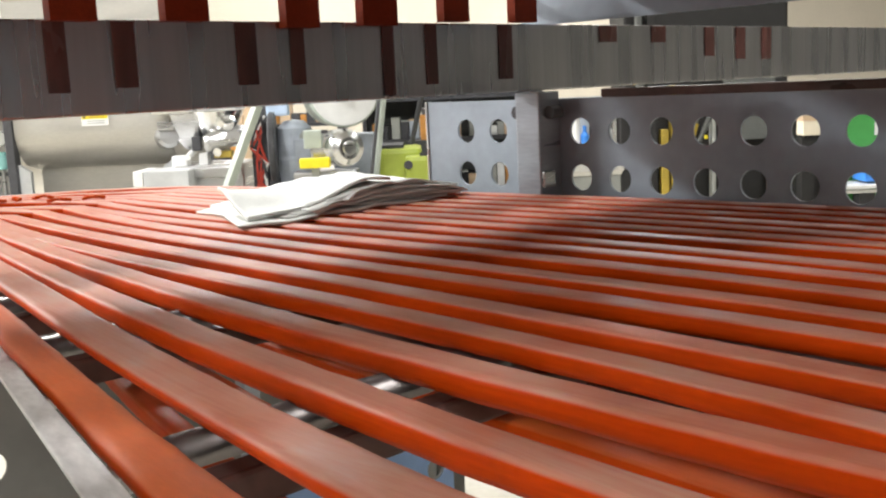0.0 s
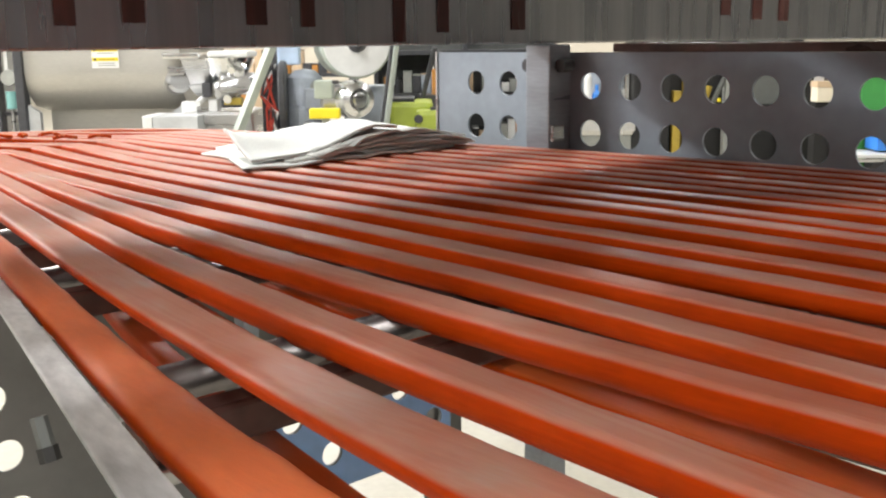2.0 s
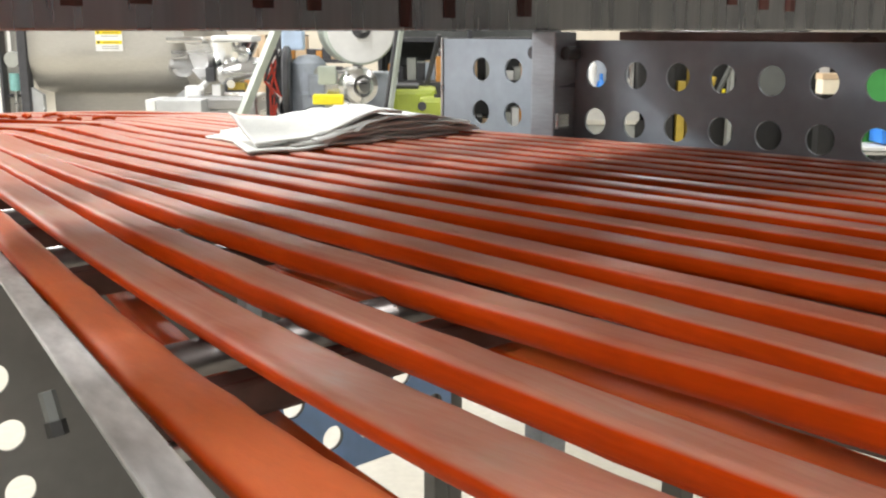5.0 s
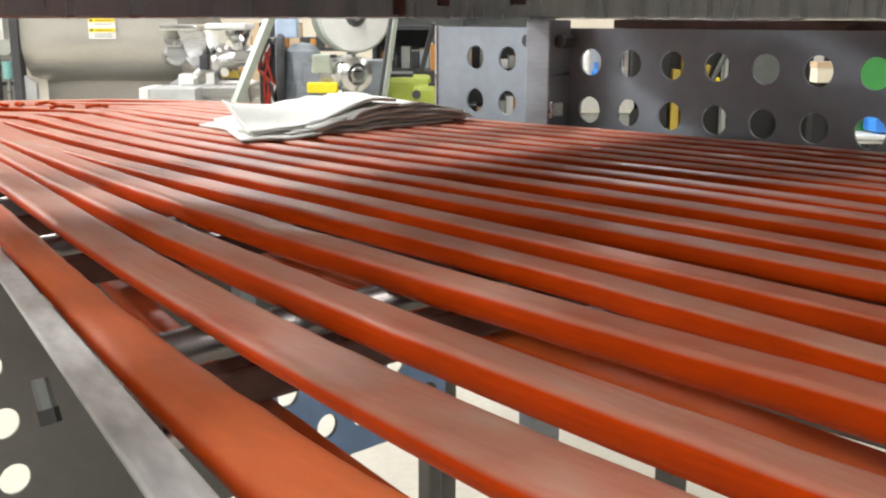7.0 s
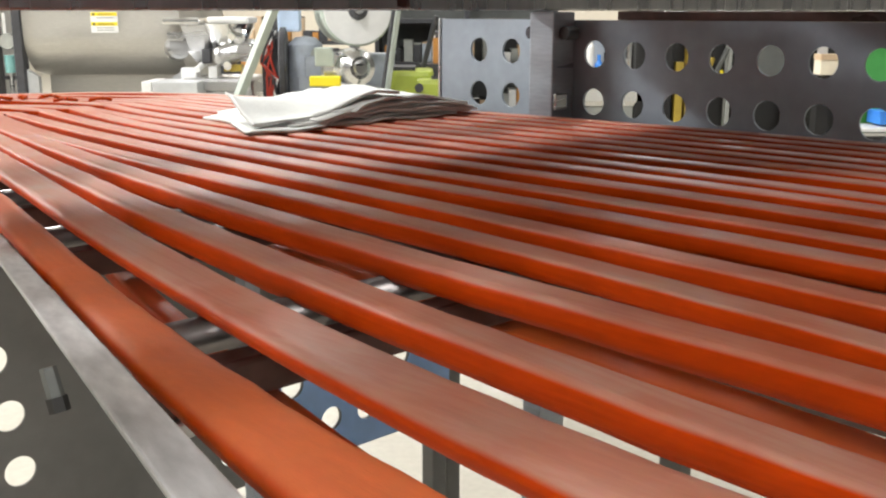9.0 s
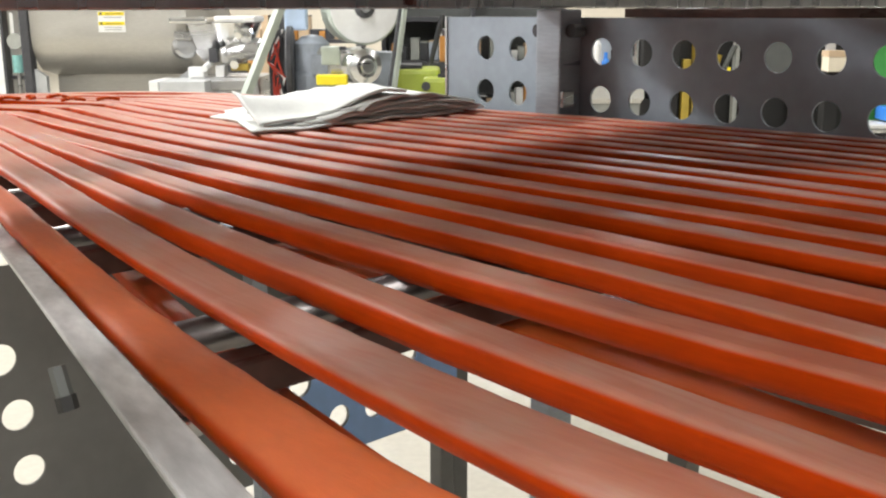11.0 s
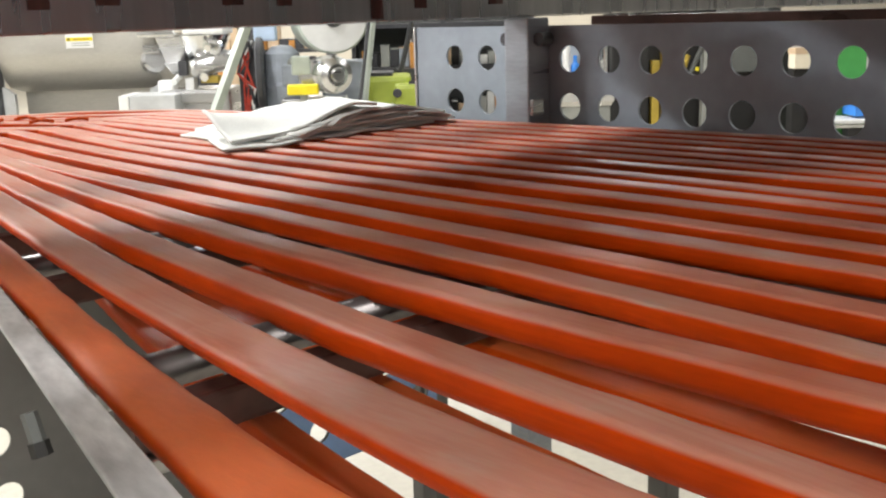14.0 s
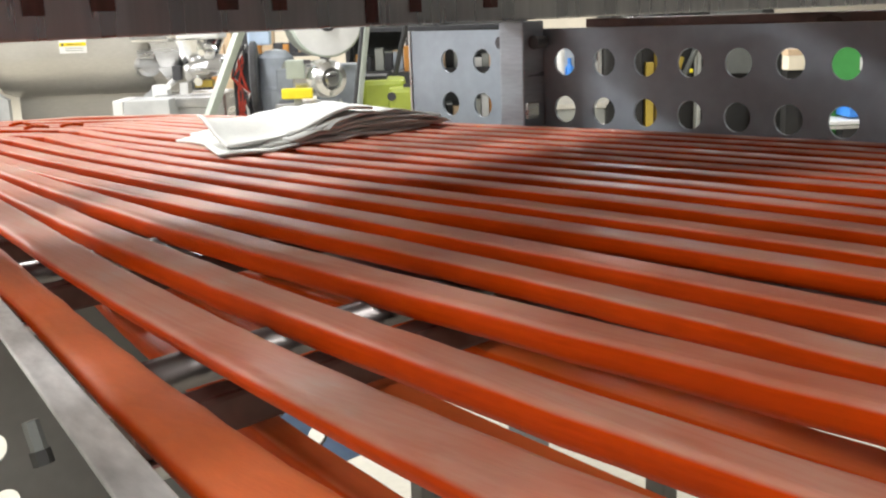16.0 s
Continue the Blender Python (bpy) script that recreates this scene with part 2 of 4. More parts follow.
def perforated(x0, x1, z0, z1, thick, holes, r, n=24):
    """An upright plate in the xz plane with round holes right through it."""
    bm = B()
    loop = [bm.verts.new(p) for p in ((x0, 0, z0), (x1, 0, z0), (x1, 0, z1), (x0, 0, z1))]
    edges = [bm.edges.new((loop[k], loop[(k + 1) % 4])) for k in range(4)]
    for hx, hz in holes:
        ring = [bm.verts.new((hx + r * math.cos(2 * math.pi * k / n), 0, hz + r * math.sin(2 * math.pi * k / n))) for k in range(n)]
        edges += [bm.edges.new((ring[k], ring[(k + 1) % n])) for k in range(n)]
    bmesh.ops.triangle_fill(bm, use_beauty=True, edges=edges)
    r2 = bmesh.ops.extrude_face_region(bm, geom=bm.faces[:])
    bmesh.ops.translate(bm, vec=(0, thick, 0), verts=[v for v in r2["geom"] if isinstance(v, bmesh.types.BMVert)])
    return bm


# ---- the hall ----
def hall():
    tagged(boxed("floor", (2, 6, -0.1), (24, 32, 0.2), FLOORM), "cream sealed concrete factory floor", "floor", kind="structure")
    tagged(boxed("ceiling", (2, 6, 5.6), (24, 32, 0.2), CEILM), "white board ceiling of the factory hall", "ceiling", kind="structure")
    tagged(boxed("wall_north", (2, 20.1, 2.75), (24, 0.2, 5.5), WALLM), "buff painted far wall of the hall", "wall", kind="structure")
    # walls out of view, made grey to keep bounce light off the ropes
    tagged(boxed("wall_south", (2, -8.1, 2.75), (24, 0.2, 5.5), WALLGREY), "grey painted wall behind the conveyor", "wall", kind="structure")
    tagged(boxed("wall_west", (-10.1, 6, 2.75), (0.2, 28.0, 5.5), WALLGREY), "grey painted side wall of the hall", "wall", kind="structure")
    tagged(boxed("wall_east", (14.1, 6, 2.75), (0.2, 28.0, 5.5), WALLGREY), "grey painted side wall of the hall", "wall", kind="structure")


# where the unseen ceiling lamps are put, their tuned power and their turn
LAMP_ROWS = [(-2.6, 11.5, 200, 0), (2.2, 11.5, 200, 0), (-2.6, 17, 200, 0), (2.2, 17, 200, 0), (2.2, 6, 45, 0),
             (-3.5, -7.3, 120, 90), (0.0, -7.3, 200, 90), (3.0, -7.3, 180, 90), (0.9, -3.4, 122, 0), (-1.8, 2.3, 140, 0), (7.0, 6.0, 80, 0)]
LAMP_ROWS += [(*at(l, 9.2, 0)[:2], 400, TURN) for l in (-4.2, -2.8, -1.4)]      # the bright row beyond the cross beam


def lamps():
    for x, y, power, turned in LAMP_ROWS:
        t = thing("ceiling_lamp", pose(x, y, 5.4, 0, 0, turned), "long white ceiling lamp, added out of view to light the hall", "ceiling lamp", "lamps under the ceiling")
        boxed("housing", (0, 0, 0.05), (0.4, 1.6, 0.08), WHITE, t, bevel=0.01)
        d = bpy.data.lights.new("lamp_glow", "AREA")
        d.shape, d.size, d.size_y, d.energy, d.color = "RECTANGLE", 0.35, 1.5, power, (1.0, 0.995, 0.99)
        o = new("lamp_glow", d)
        o.matrix_basis = pose(x, y, 5.39, 0, 0, turned)


# ---- the conveyor ----
def far_panels():
    rows = (1.088, 1.018, 0.948)
    t = thing("perforated_panel", on(1.215, 0, 0), "grey steel side panel with two rows of round holes", "machine panel", "panels of the conveyor")
    for lo, hi, ss in ((-1.2, 1.062, [0.970 - 0.0713 * k for k in range(30)]), (1.068, 1.303, [1.212, 1.139])):
        # local x runs along the conveyor
        bm = perforated(lo, hi, 0.90, 1.137, 0.004, [(s, z) for s in ss if lo + 0.03 < s < hi - 0.03 for z in rows], 0.0196)
        part("plate", bm, PLATE, t, m=pose(0, 0, 0, 0, 0, 90))
    boxed("top_rail", (0.006, -0.135, 1.1435), (0.022, 2.13, 0.0125), DARK_BROWN, t, "dark brown rail along the top edge", bevel=0.002)
    # unseen upper panel, added to keep light from the right off the ropes
    u = thing("upper_perforated_panel", on(1.235, 0, 0), "perforated steel panel added above the beam to block light from the side", "machine panel", "panels of the conveyor")
    bm = perforated(-1.4, 1.10, 1.2495, 1.62, 0.004, [(0.97 - 0.0713 * k, z) for k in range(32) for z in (1.395, 1.325)], 0.0196, 16)
    part("plate", bm, PLATE, u, m=pose(0, 0, 0, 0, 0, 90))
    boxed("edge_strip", (0.0, 1.306, 1.02), (0.012, 0.004, 0.236), STEEL, t)


def posts():
    for s, top, w in ((1.033, 1.149, 0.048), (1.262, 0.895, 0.034), (0.777, 0.895, 0.034)):
        t = thing("frame_post", on(1.187, s, 0), "square stainless steel tube post of the conveyor frame", "post", "posts of the conveyor frame")
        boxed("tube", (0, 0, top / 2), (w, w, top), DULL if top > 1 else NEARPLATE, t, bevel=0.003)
        boxed("foot_plate", (0, 0, 0.004), (0.09, 0.09, 0.008), STEEL, t)
        if top > 1:
            for y in (-0.033, 0.033):
                rodded("knob", (-0.012, y, 1.118), (0.012, y, 1.118), 0.010, CHARCOAL, t, n=12)
            boxed("clamp", (-0.010, -0.028, 1.018), (0.026, 0.006, 0.024), STEEL, t, bevel=0.002)


BEAM_S = 1.02


def beam():
    t = thing("cross_beam", on(0, BEAM_S, 0), "polished dark steel beam carrying the upper candy ropes", "beam")
    bm = B()
    box(bm, (1.0, 0.012, 1.200), (3.2, 0.024, 0.097), 0.002)
    part("channel", bm, BEAM, t)
    boxed("lip", (1.0, 0.03, 1.1525), (3.2, 0.03, 0.004), BEAM, t)
    # dark red strips stand in for ropes mirrored in the polished face
    for l, w, low in [(0.441, 0.023, 1.175), (0.515, 0.026, 1.178), (0.666, 0.028, 1.176), (0.738, 0.02, 1.174), (0.881, 0.02, 1.155), (0.958, 0.021, 1.167), (1.105, 0.029, 1.17), (1.348, 0.045, 1.221), (1.489, 0.04, 1.22), (1.648, 0.03, 1.195), (1.755, 0.033, 1.188), (1.85, 0.035, 1.186)]:
        boxed("reflection_strip", (l, -0.0012, (max(low, 1.154) + 1.247) / 2), (w, 0.0024, 1.247 - max(low, 1.154)), REFLECTED_ROPE, t, "dark red strip standing in for a rope reflection", bevel=0.001)


def cross_plate():
    t = thing("cross_plate", on(0, 1.2, 0), "grey perforated steel cross plate under the ropes", "machine panel")
    holes = [(0.390, 0.747), (0.404, 0.674), (0.411, 0.600), (0.638, 0.605), (0.707, 0.532)]
    holes += [(0.811 + 0.07 * k, z) for k in range(5) for z in (0.607, 0.537)]
    bm = perforated(-0.4, 1.14, 0.475, 0.86, 0.004, holes, 0.0196)
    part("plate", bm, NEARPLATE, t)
    # the plate's blue reflection, built as a thin blue sheet
    film = [h for h in holes if h[0] > 0.8]
    bm = perforated(0.765, 1.13, 0.478, 0.655, 0.001, film, 0.0196)
    part("blue_sheet", bm, BLUE_SHEET, t, "thin blue sheet standing in for a reflection on the plate", m=pose(0, -0.004, 0))
    for l in (-0.36, 1.125):
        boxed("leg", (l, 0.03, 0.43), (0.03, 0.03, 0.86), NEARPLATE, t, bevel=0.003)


def rail_l(s):
    """Where the inner edge of the guide rail lies across the conveyor."""
    return 0.208 + 0.21 * (s - 0.465)


def bars():
    for s in (-0.24, 0.0, 0.49, 0.785, 0.985, 1.22, 1.44, 1.53):
        a = rail_l(s)
        t = thing("support_roller", on(0, s, 0.9735), "steel roller on which the candy ropes lie", "roller", "rollers under the ropes")
        bm = B()
        rod(bm, (a + 0.012, 0, 0), (1.19, 0, 0), 0.011, 24)
        part("sleeve", bm, ROLLER, t, smooth=True)
        rodded("shaft", (a - 0.004, 0, 0), (1.215, 0, 0), 0.005, STEEL, t)
        for x in (a + 0.012, 1.19):
            rodded("collar", (x - 0.004, 0, 0), (x + 0.004, 0, 0), 0.013, STEEL, t)
        u = thing("support_bar", on(0, s - 0.042, 0.963), "dark brown steel bar beneath the candy ropes", "bar", "bars under the ropes")
        boxed("bar", ((a + 1.215) / 2, 0, 0), (1.215 - a, 0.022, 0.022), DARK_BROWN, u, bevel=0.003)
        boxed("end_block", (a + 0.012, 0, -0.016), (0.02, 0.03, 0.010), STEEL, u, bevel=0.002)


def gap_backing():
    # added sheet: darkens the gaps between the ropes and stops floor bounce
    t = thing("gap_backing", on(0, 0, 0), "dark sheet added under the ropes to darken their gaps", "tray")
    boxed("pan", (0.857, 0.30, 0.925), (0.646, 1.60, 0.006), DARK_BROWN, t)
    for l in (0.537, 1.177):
        boxed("rim", (l, 0.30, 0.934), (0.006, 1.60, 0.012), DARK_BROWN, t)
    for s in (-0.4, 1.0):
        for l in (0.62, 1.14):
            boxed("leg", (l, s, 0.461), (0.02, 0.02, 0.922), DULL, t)


def side_table():
    t = thing("outfeed_table", pose(-1.95, 1.65, 0), "steel table carrying the far ends of the ropes", "table")
    boxed("top", (0, 0, 0.960), (2.4, 1.15, 0.028), DULL, t, bevel=0.003)
    for x in (-1.1, 0, 1.1):
        for y in (-0.5, 0.5):
            boxed("leg", (x, y, 0.473), (0.04, 0.04, 0.946), DULL, t, bevel=0.003)


def near_rail():
    a, b = at(0.105, 0.1855, 1.041), at(0.251, 0.726, 0.986)
    d = b - a
    m = Matrix.Translation(a) @ d.to_track_quat("Y", "Z").to_matrix().to_4x4()
    t = thing("guide_rail", m, "worn bare steel guide rail beside the outermost rope", "rail")
    boxed("rail_bar", (0, 0.3, 0), (0.0145, 1.3, 0.003), WORN, t, bevel=0.001)
    boxed("rail_web", (0.0055, 0.3, -0.0095), (0.003, 1.3, 0.016), STEEL, t)
    u = thing("rail_bolt", pose(-0.1338, 0.3310, 1.0240), "dark hex bolt hanging beside the guide rail", "bolt")
    bm = B()
    rod(bm, (-0.0022, 0.002, 0.0065), (0.0006, 0, -0.0035), 0.0030, 6)
    part("shank", bm, DARKGREY, u)
    bm = B()
    rod(bm, (0.0006, 0, -0.0035), (0.002, -0.001, -0.0085), 0.0037, 6)
    part("head", bm, BLACK, u, "black hex head")


# ---- candy ropes ----
# width, height, and the run across the conveyor as a cubic in (s - 0.5)
ROPES = [(0.0255, 0.012, 0.2255, 0.1780, 0.1144, -0.1974), (0.0355, 0.0125, 0.2840, 0.1338, 0.1277, -0.1180),
         (0.0285, 0.018, 0.3441, 0.0956, 0.0745, -0.0258), (0.0290, 0.018, 0.4171, 0.0435, 0.0704, -0.0108),
         (0.0265, 0.015, 0.4830, 0.0393, -0.0751, 0.0927), (0.0270, 0.015, 0.5400, 0.0280, -0.0366, 0.0458),
         (0.0270, 0.015, 0.6084, -0.0094, -0.0443, 0.0716), (0.0255, 0.015, 0.6631, -0.0213, -0.0716, 0.1041),
         (0.0260, 0.015, 0.7297, -0.0237, -0.1109, 0.1011), (0.0245, 0.015, 0.7880, -0.0353, -0.1564, 0.1438),
         (0.0245, 0.015, 0.8328, -0.0196, -0.1015, 0.0732), (0.0235, 0.015, 0.8953, -0.0650, -0.0440, 0.0379),
         (0.0235, 0.015, 0.9430, -0.0400, -0.1400, 0.0900), (0.0235, 0.015, 0.9870, -0.0350, -0.1450, 0.0830),
         (0.0230, 0.015, 1.0342, -0.0353, -0.1453, 0.0753), (0.0230, 0.015, 1.0841, -0.0350, -0.1457, 0.0606),
         (0.0230, 0.015, 1.1310, -0.0353, -0.1444, 0.0445), (0.0240, 0.015, 1.1750, -0.0357, -0.1468, 0.0377)]
ROPES += [(0.020, 0.0145, 0.302, 0.190, 0.12, 0.0), (0.034, 0.0145, 0.495, 0.080, 0.0, 0.0), (0.028, 0.0145, 0.366, 0.150, 0.10, 0.0)]      # these run low, under the rollers
LOW = 18
STRAIGHT = {0: 0.95, 1: 1.05, 2: 1.25, 3: 1.44}          # past this the outer ropes run straight on
RISE = {0: (0.17, 0.62), 1: (0.11, 0.50)}                # how the two outermost ropes climb at the near end
PIECE = 0.06
SPEED = 0.08
BEND_R, BEND_A = 0.06, radians(52)


def rope_mesh(width, seed, skin, height):
    """One rigid length of rope; its slimmer tail slips into the next length."""
    rnd = random.Random(seed)
    bm = B()
    w, h = width / 2, height / 2
    # the two thin outer ropes are flattened rounds, the next two softly rounded
    r, flat = (0.46 * height, 0.0085) if height < 0.013 else (0.0052, 0.0062) if height > 0.017 else (0.0036, 0.0036)
    arc = [(flat * (1 - math.cos(radians(q))), r * (1 - math.sin(radians(q)))) for q in (0, 22, 45, 68, 90)]
    sect = [(-w * 0.95, -h * 0.5), (-w, 0.0)] + [(-w + a, h - b) for a, b in arc] + [(-w * 0.12, h * 0.985), (w * 0.12, h * 0.985)]
    sect += [(w - a, h - b) for a, b in arc[::-1]] + [(w, 0.0), (w * 0.95, -h * 0.5), (w * 0.76, -h), (-w * 0.76, -h)]
    k2 = len(sect)
    amp, bow, lift = rnd.uniform(-0.0005, 0.0005), rnd.uniform(-0.0005, 0.0005), rnd.uniform(-0.0003, 0.0003)

    def tube(steps, slim):
        rings = []
        for f in steps:
            wave = math.sin(math.pi * max(f, 0)) ** 2
            rings.append([bm.verts.new((x * slim + math.copysign(amp * wave, x) + bow * wave, (f - 0.5) * PIECE, z * slim + lift * wave))
                          for x, z in sect])
        for a, b in zip(rings, rings[1:]):
            for k in range(k2):
                q = bm.faces.new((a[k], b[k], b[(k + 1) % k2], a[(k + 1) % k2]))
                q.smooth = True
    tube((0.0, 0.25, 0.5, 0.75, 1.0), 1.0)
    tube((-0.18, 0.02), 0.994)
    me = bpy.data.meshes.new("rope_piece")
    bm.normal_update()
    bm.to_mesh(me)
    bm.free()
    me.materials.append(skin)
    return me


def rope_line(k):
    """The rope's centre line, from behind the near end to far out on the side track, with the length so far."""
    _, height, c0, c1, c2, c3 = ROPES[k]
    pts = []
    s = 0.12
    last = 1.57 + 0.0072 * max(0, k - 3) if k < LOW else 1.5
    limit = STRAIGHT.get(k, 1.57)
    while s <= last:
        u = min(s, limit) - 0.5
        l = c0 + c1 * u + c2 * u * u + c3 * u ** 3 + (c1 + 2 * c2 * u + 3 * c3 * u * u) * max(0.0, s - limit)
        up, a = RISE.get(k, (0.0, 0.5))
        d = max(0.0, a - s)
        climb = up * d * d / (d + 0.08)
        f = 1 - climb / 0.15
        pts.append(Vector((l * f, s * f, (0.935 if k >= LOW else 1.0 - height / 2) + climb)))
        s += 0.01
    near = (pts[0] - pts[3]).normalized()
    z = pts[0].z
    back = []
    for n in range(1, 46):
        z += near.z * 0.02 * max(0.0, 1 - n / 8)
        back.append(Vector((pts[0].x + near.x * 0.02 * n, pts[0].y + near.y * 0.02 * n, z)))
    pts = back[::-1] + pts
    l, s, z = pts[-1]
    head = (pts[-1] - pts[-4]).normalized()
    a0 = math.atan2(-head.x, head.y)
    for n in range(1, 260):
        v = n * 0.02
        a = min(v / BEND_R, BEND_A)
        l -= 0.02 * math.sin(a0 + a)
        s += 0.02 * math.cos(a0 + a)
        pts.append(Vector((l, s, z + min(v / 0.2, 1) * (0.004 + 0.004 * math.sin(k * 2.3)))))
    far = [0.0]
    for a, b in zip(pts, pts[1:]):
        far.append(far[-1] + (b - a).length)
    return [(q, at(*p)) for q, p in zip(far, pts)]


LINES = [rope_line(k) for k in range(len(ROPES))]


def rope_way(k, u):
    line = LINES[k]
    q = [a for a, _ in line]
    n = max(1, min(len(q) - 1, int(np.searchsorted(q, u))))
    f = (u - q[n - 1]) / (q[n] - q[n - 1])
    return line[n - 1][1].lerp(line[n][1], f)


def rope_pose(k, u):
    a, b = rope_way(k, u - PIECE / 2), rope_way(k, u + PIECE / 2)
    q = (b - a).to_track_quat("Y", "Z").to_matrix().to_4x4()
    lean = -6.0 if k == 0 else 0.0
    return Matrix.Translation((a + b) / 2) @ q @ pose(0, 0, 0, 0, lean, 0)


MOVING = []


def ropes():
    for k, (width, height, *_) in enumerate(ROPES):
        t = thing("candy_rope", Matrix(), "glossy red-orange candy rope sliding over steel rollers", "candy rope", "ropes on the conveyor")
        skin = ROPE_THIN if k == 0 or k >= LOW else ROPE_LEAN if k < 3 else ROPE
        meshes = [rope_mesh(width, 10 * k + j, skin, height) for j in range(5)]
        u = 0.20 + 0.007 * k
        j = 0
        while u < 3.3 + SPEED * 16:
            p = new("rope_piece", meshes[(j * 3 + k) % 5])
            p.parent = t
            MOVING.append((p, k, u))
            u += PIECE
            j += 1


UPPER_Z = 1.325
HANGING = (-0.30, -0.17, -0.02, 0.12, 0.25, 0.35, 0.455, 0.582, 0.735, 0.855, 0.99, 1.13)


def flat_rope(way, w):
    """A flat rope along (s, z) points, in the upright plane of its run."""
    bm = B()
    rings = []
    for n, (s, z) in enumerate(way):
        a, b = way[max(0, n - 1)], way[min(len(way) - 1, n + 1)]
        d = Vector((0, b[0] - a[0], b[1] - a[1])).normalized()
        up = Vector((1, 0, 0)).cross(d)
        rings.append([bm.verts.new(Vector((x, s, z)) + up * h) for x, h in ((-w / 2, -0.006), (-w / 2 + 0.003, -0.009), (w / 2 - 0.003, -0.009),
                                                                         (w / 2, -0.006), (w / 2, 0.009), (-w / 2, 0.009))])
    for a, b in zip(rings, rings[1:]):
        for k in range(6):
            bm.faces.new((a[k], a[(k + 1) % 6], b[(k + 1) % 6], b[k]))
    bm.faces.new(rings[0])
    bm.faces.new(rings[-1][::-1])
    return bm


def upper_ropes():
    rnd = random.Random(5)
    for l in HANGING:
        t = thing("upper_rope", on(l, 0, 0), "dark red candy rope hanging over the upper beam", "candy rope", "ropes hung over the beam")
        low = rnd.uniform(1.240, 1.252)
        way = [(1.008, low), (1.008, UPPER_Z - 0.04), (1.014, UPPER_Z - 0.018), (1.03, UPPER_Z - 0.004), (1.05, UPPER_Z), (1.16, UPPER_Z)]
        part("rope_body", flat_rope(way, rnd.uniform(0.046, 0.058)), ROPE_DARK, t)
    # unseen ropes added overhead to shade the conveyor; their starts shape the shadow edge
    for k in range(25):
        l = -0.32 + 0.0625 * k
        start = (0.37 - 0.68 * l) / 0.73 + rnd.uniform(-0.02, 0.02)
        t = thing("upper_rope", on(l, 0, 0), "dark red candy rope added overhead out of view to shade the conveyor", "candy rope", "ropes on the upper tier")
        part("rope_body", flat_rope([(start, UPPER_Z), (0.97, UPPER_Z)], rnd.uniform(0.050, 0.058)), ROPE_DARK, t)
    for s in (0.1, 0.48, 0.93, 1.12):
        u = thing("support_roller", on(0, s, UPPER_Z - 0.020), "steel roller carrying the upper ropes", "roller", "rollers of the upper tier")
        rodded("sleeve", (-0.5 + 1.2 * max(0, 0.48 - s), 0, 0), (1.225, 0, 0), 0.011, ROLLER, u)


def drift(k, t):
    """Two of the low ropes wander sideways towards the end."""
    f = min(1.0, max(0.0, (t - 12.0) / 3.0))
    return at({LOW: 0.010, LOW + 2: 0.026}.get(k, 0.0) * f * f * (3 - 2 * f), 0, 0)


def motions():
    for p, k, u in MOVING:
        walk(p, [(t, Matrix.Translation(drift(k, t)) @ rope_pose(k, u - SPEED * t)) for t in range(0, 17)])


def offcuts():
    rnd = random.Random(12)
    for k in range(6):
        t = thing("candy_offcut", pose(-0.78 + 0.045 * k + rnd.uniform(-0.015, 0.015), 1.69 + rnd.uniform(-0.05, 0.05), 1.0085, 0, 0, rnd.uniform(-60, 60)),
                  "short curled scrap of pink-red candy lying on the ropes", "candy scrap", "scraps on the ropes")
        bm = B()
        px, py, pz = -0.02, 0.0, 0.0
        for q in range(5):
            nx, ny, nz = px + 0.007, rnd.uniform(-0.006, 0.006), 0.003 * math.sin(math.pi * (q + 1) / 5)
            rod(bm, (px, py, pz), (nx, ny, nz), 0.0030, 8)
            px, py, pz = nx, ny, nz
        part("scrap", bm, ROPE_THIN, t)


# ---- cloths ----
def sheet(bm, l0, l1, s0, s1, height, nl=28, ns=8, thick=0.003):
    """A thin cloth over a grid; height(f, g) gives its rise at f across and g along."""
    top = [[bm.verts.new((l0 + (l1 - l0) * i / nl, s0 + (s1 - s0) * j / ns, 0)) for j in range(ns + 1)] for i in range(nl + 1)]
    low = [[bm.verts.new((0, 0, 0)) for j in range(ns + 1)] for i in range(nl + 1)]
    for i in range(nl + 1):
        for j in range(ns + 1):
            v = top[i][j]
            dx, dy, z = height(i / nl, j / ns)
            v.co += Vector((dx, dy, z))
            low[i][j].co = v.co - Vector((0, 0, thick))
    def quad(a, b, c, d):
        bm.faces.new((a, b, c, d))
    for i in range(nl):
        for j in range(ns):
            quad(top[i][j], top[i + 1][j], top[i + 1][j + 1], top[i][j + 1])
            quad(low[i][j], low[i][j + 1], low[i + 1][j + 1], low[i + 1][j])
    for i in range(nl):
        quad(top[i][0], low[i][0], low[i + 1][0], top[i + 1][0])
        quad(top[i][ns], top[i + 1][ns], low[i + 1][ns], low[i][ns])
    for j in range(ns):
        quad(top[0][j], top[0][j + 1], low[0][j + 1], low[0][j])
        quad(top[nl][j], low[nl][j], low[nl][j + 1], top[nl][j + 1])


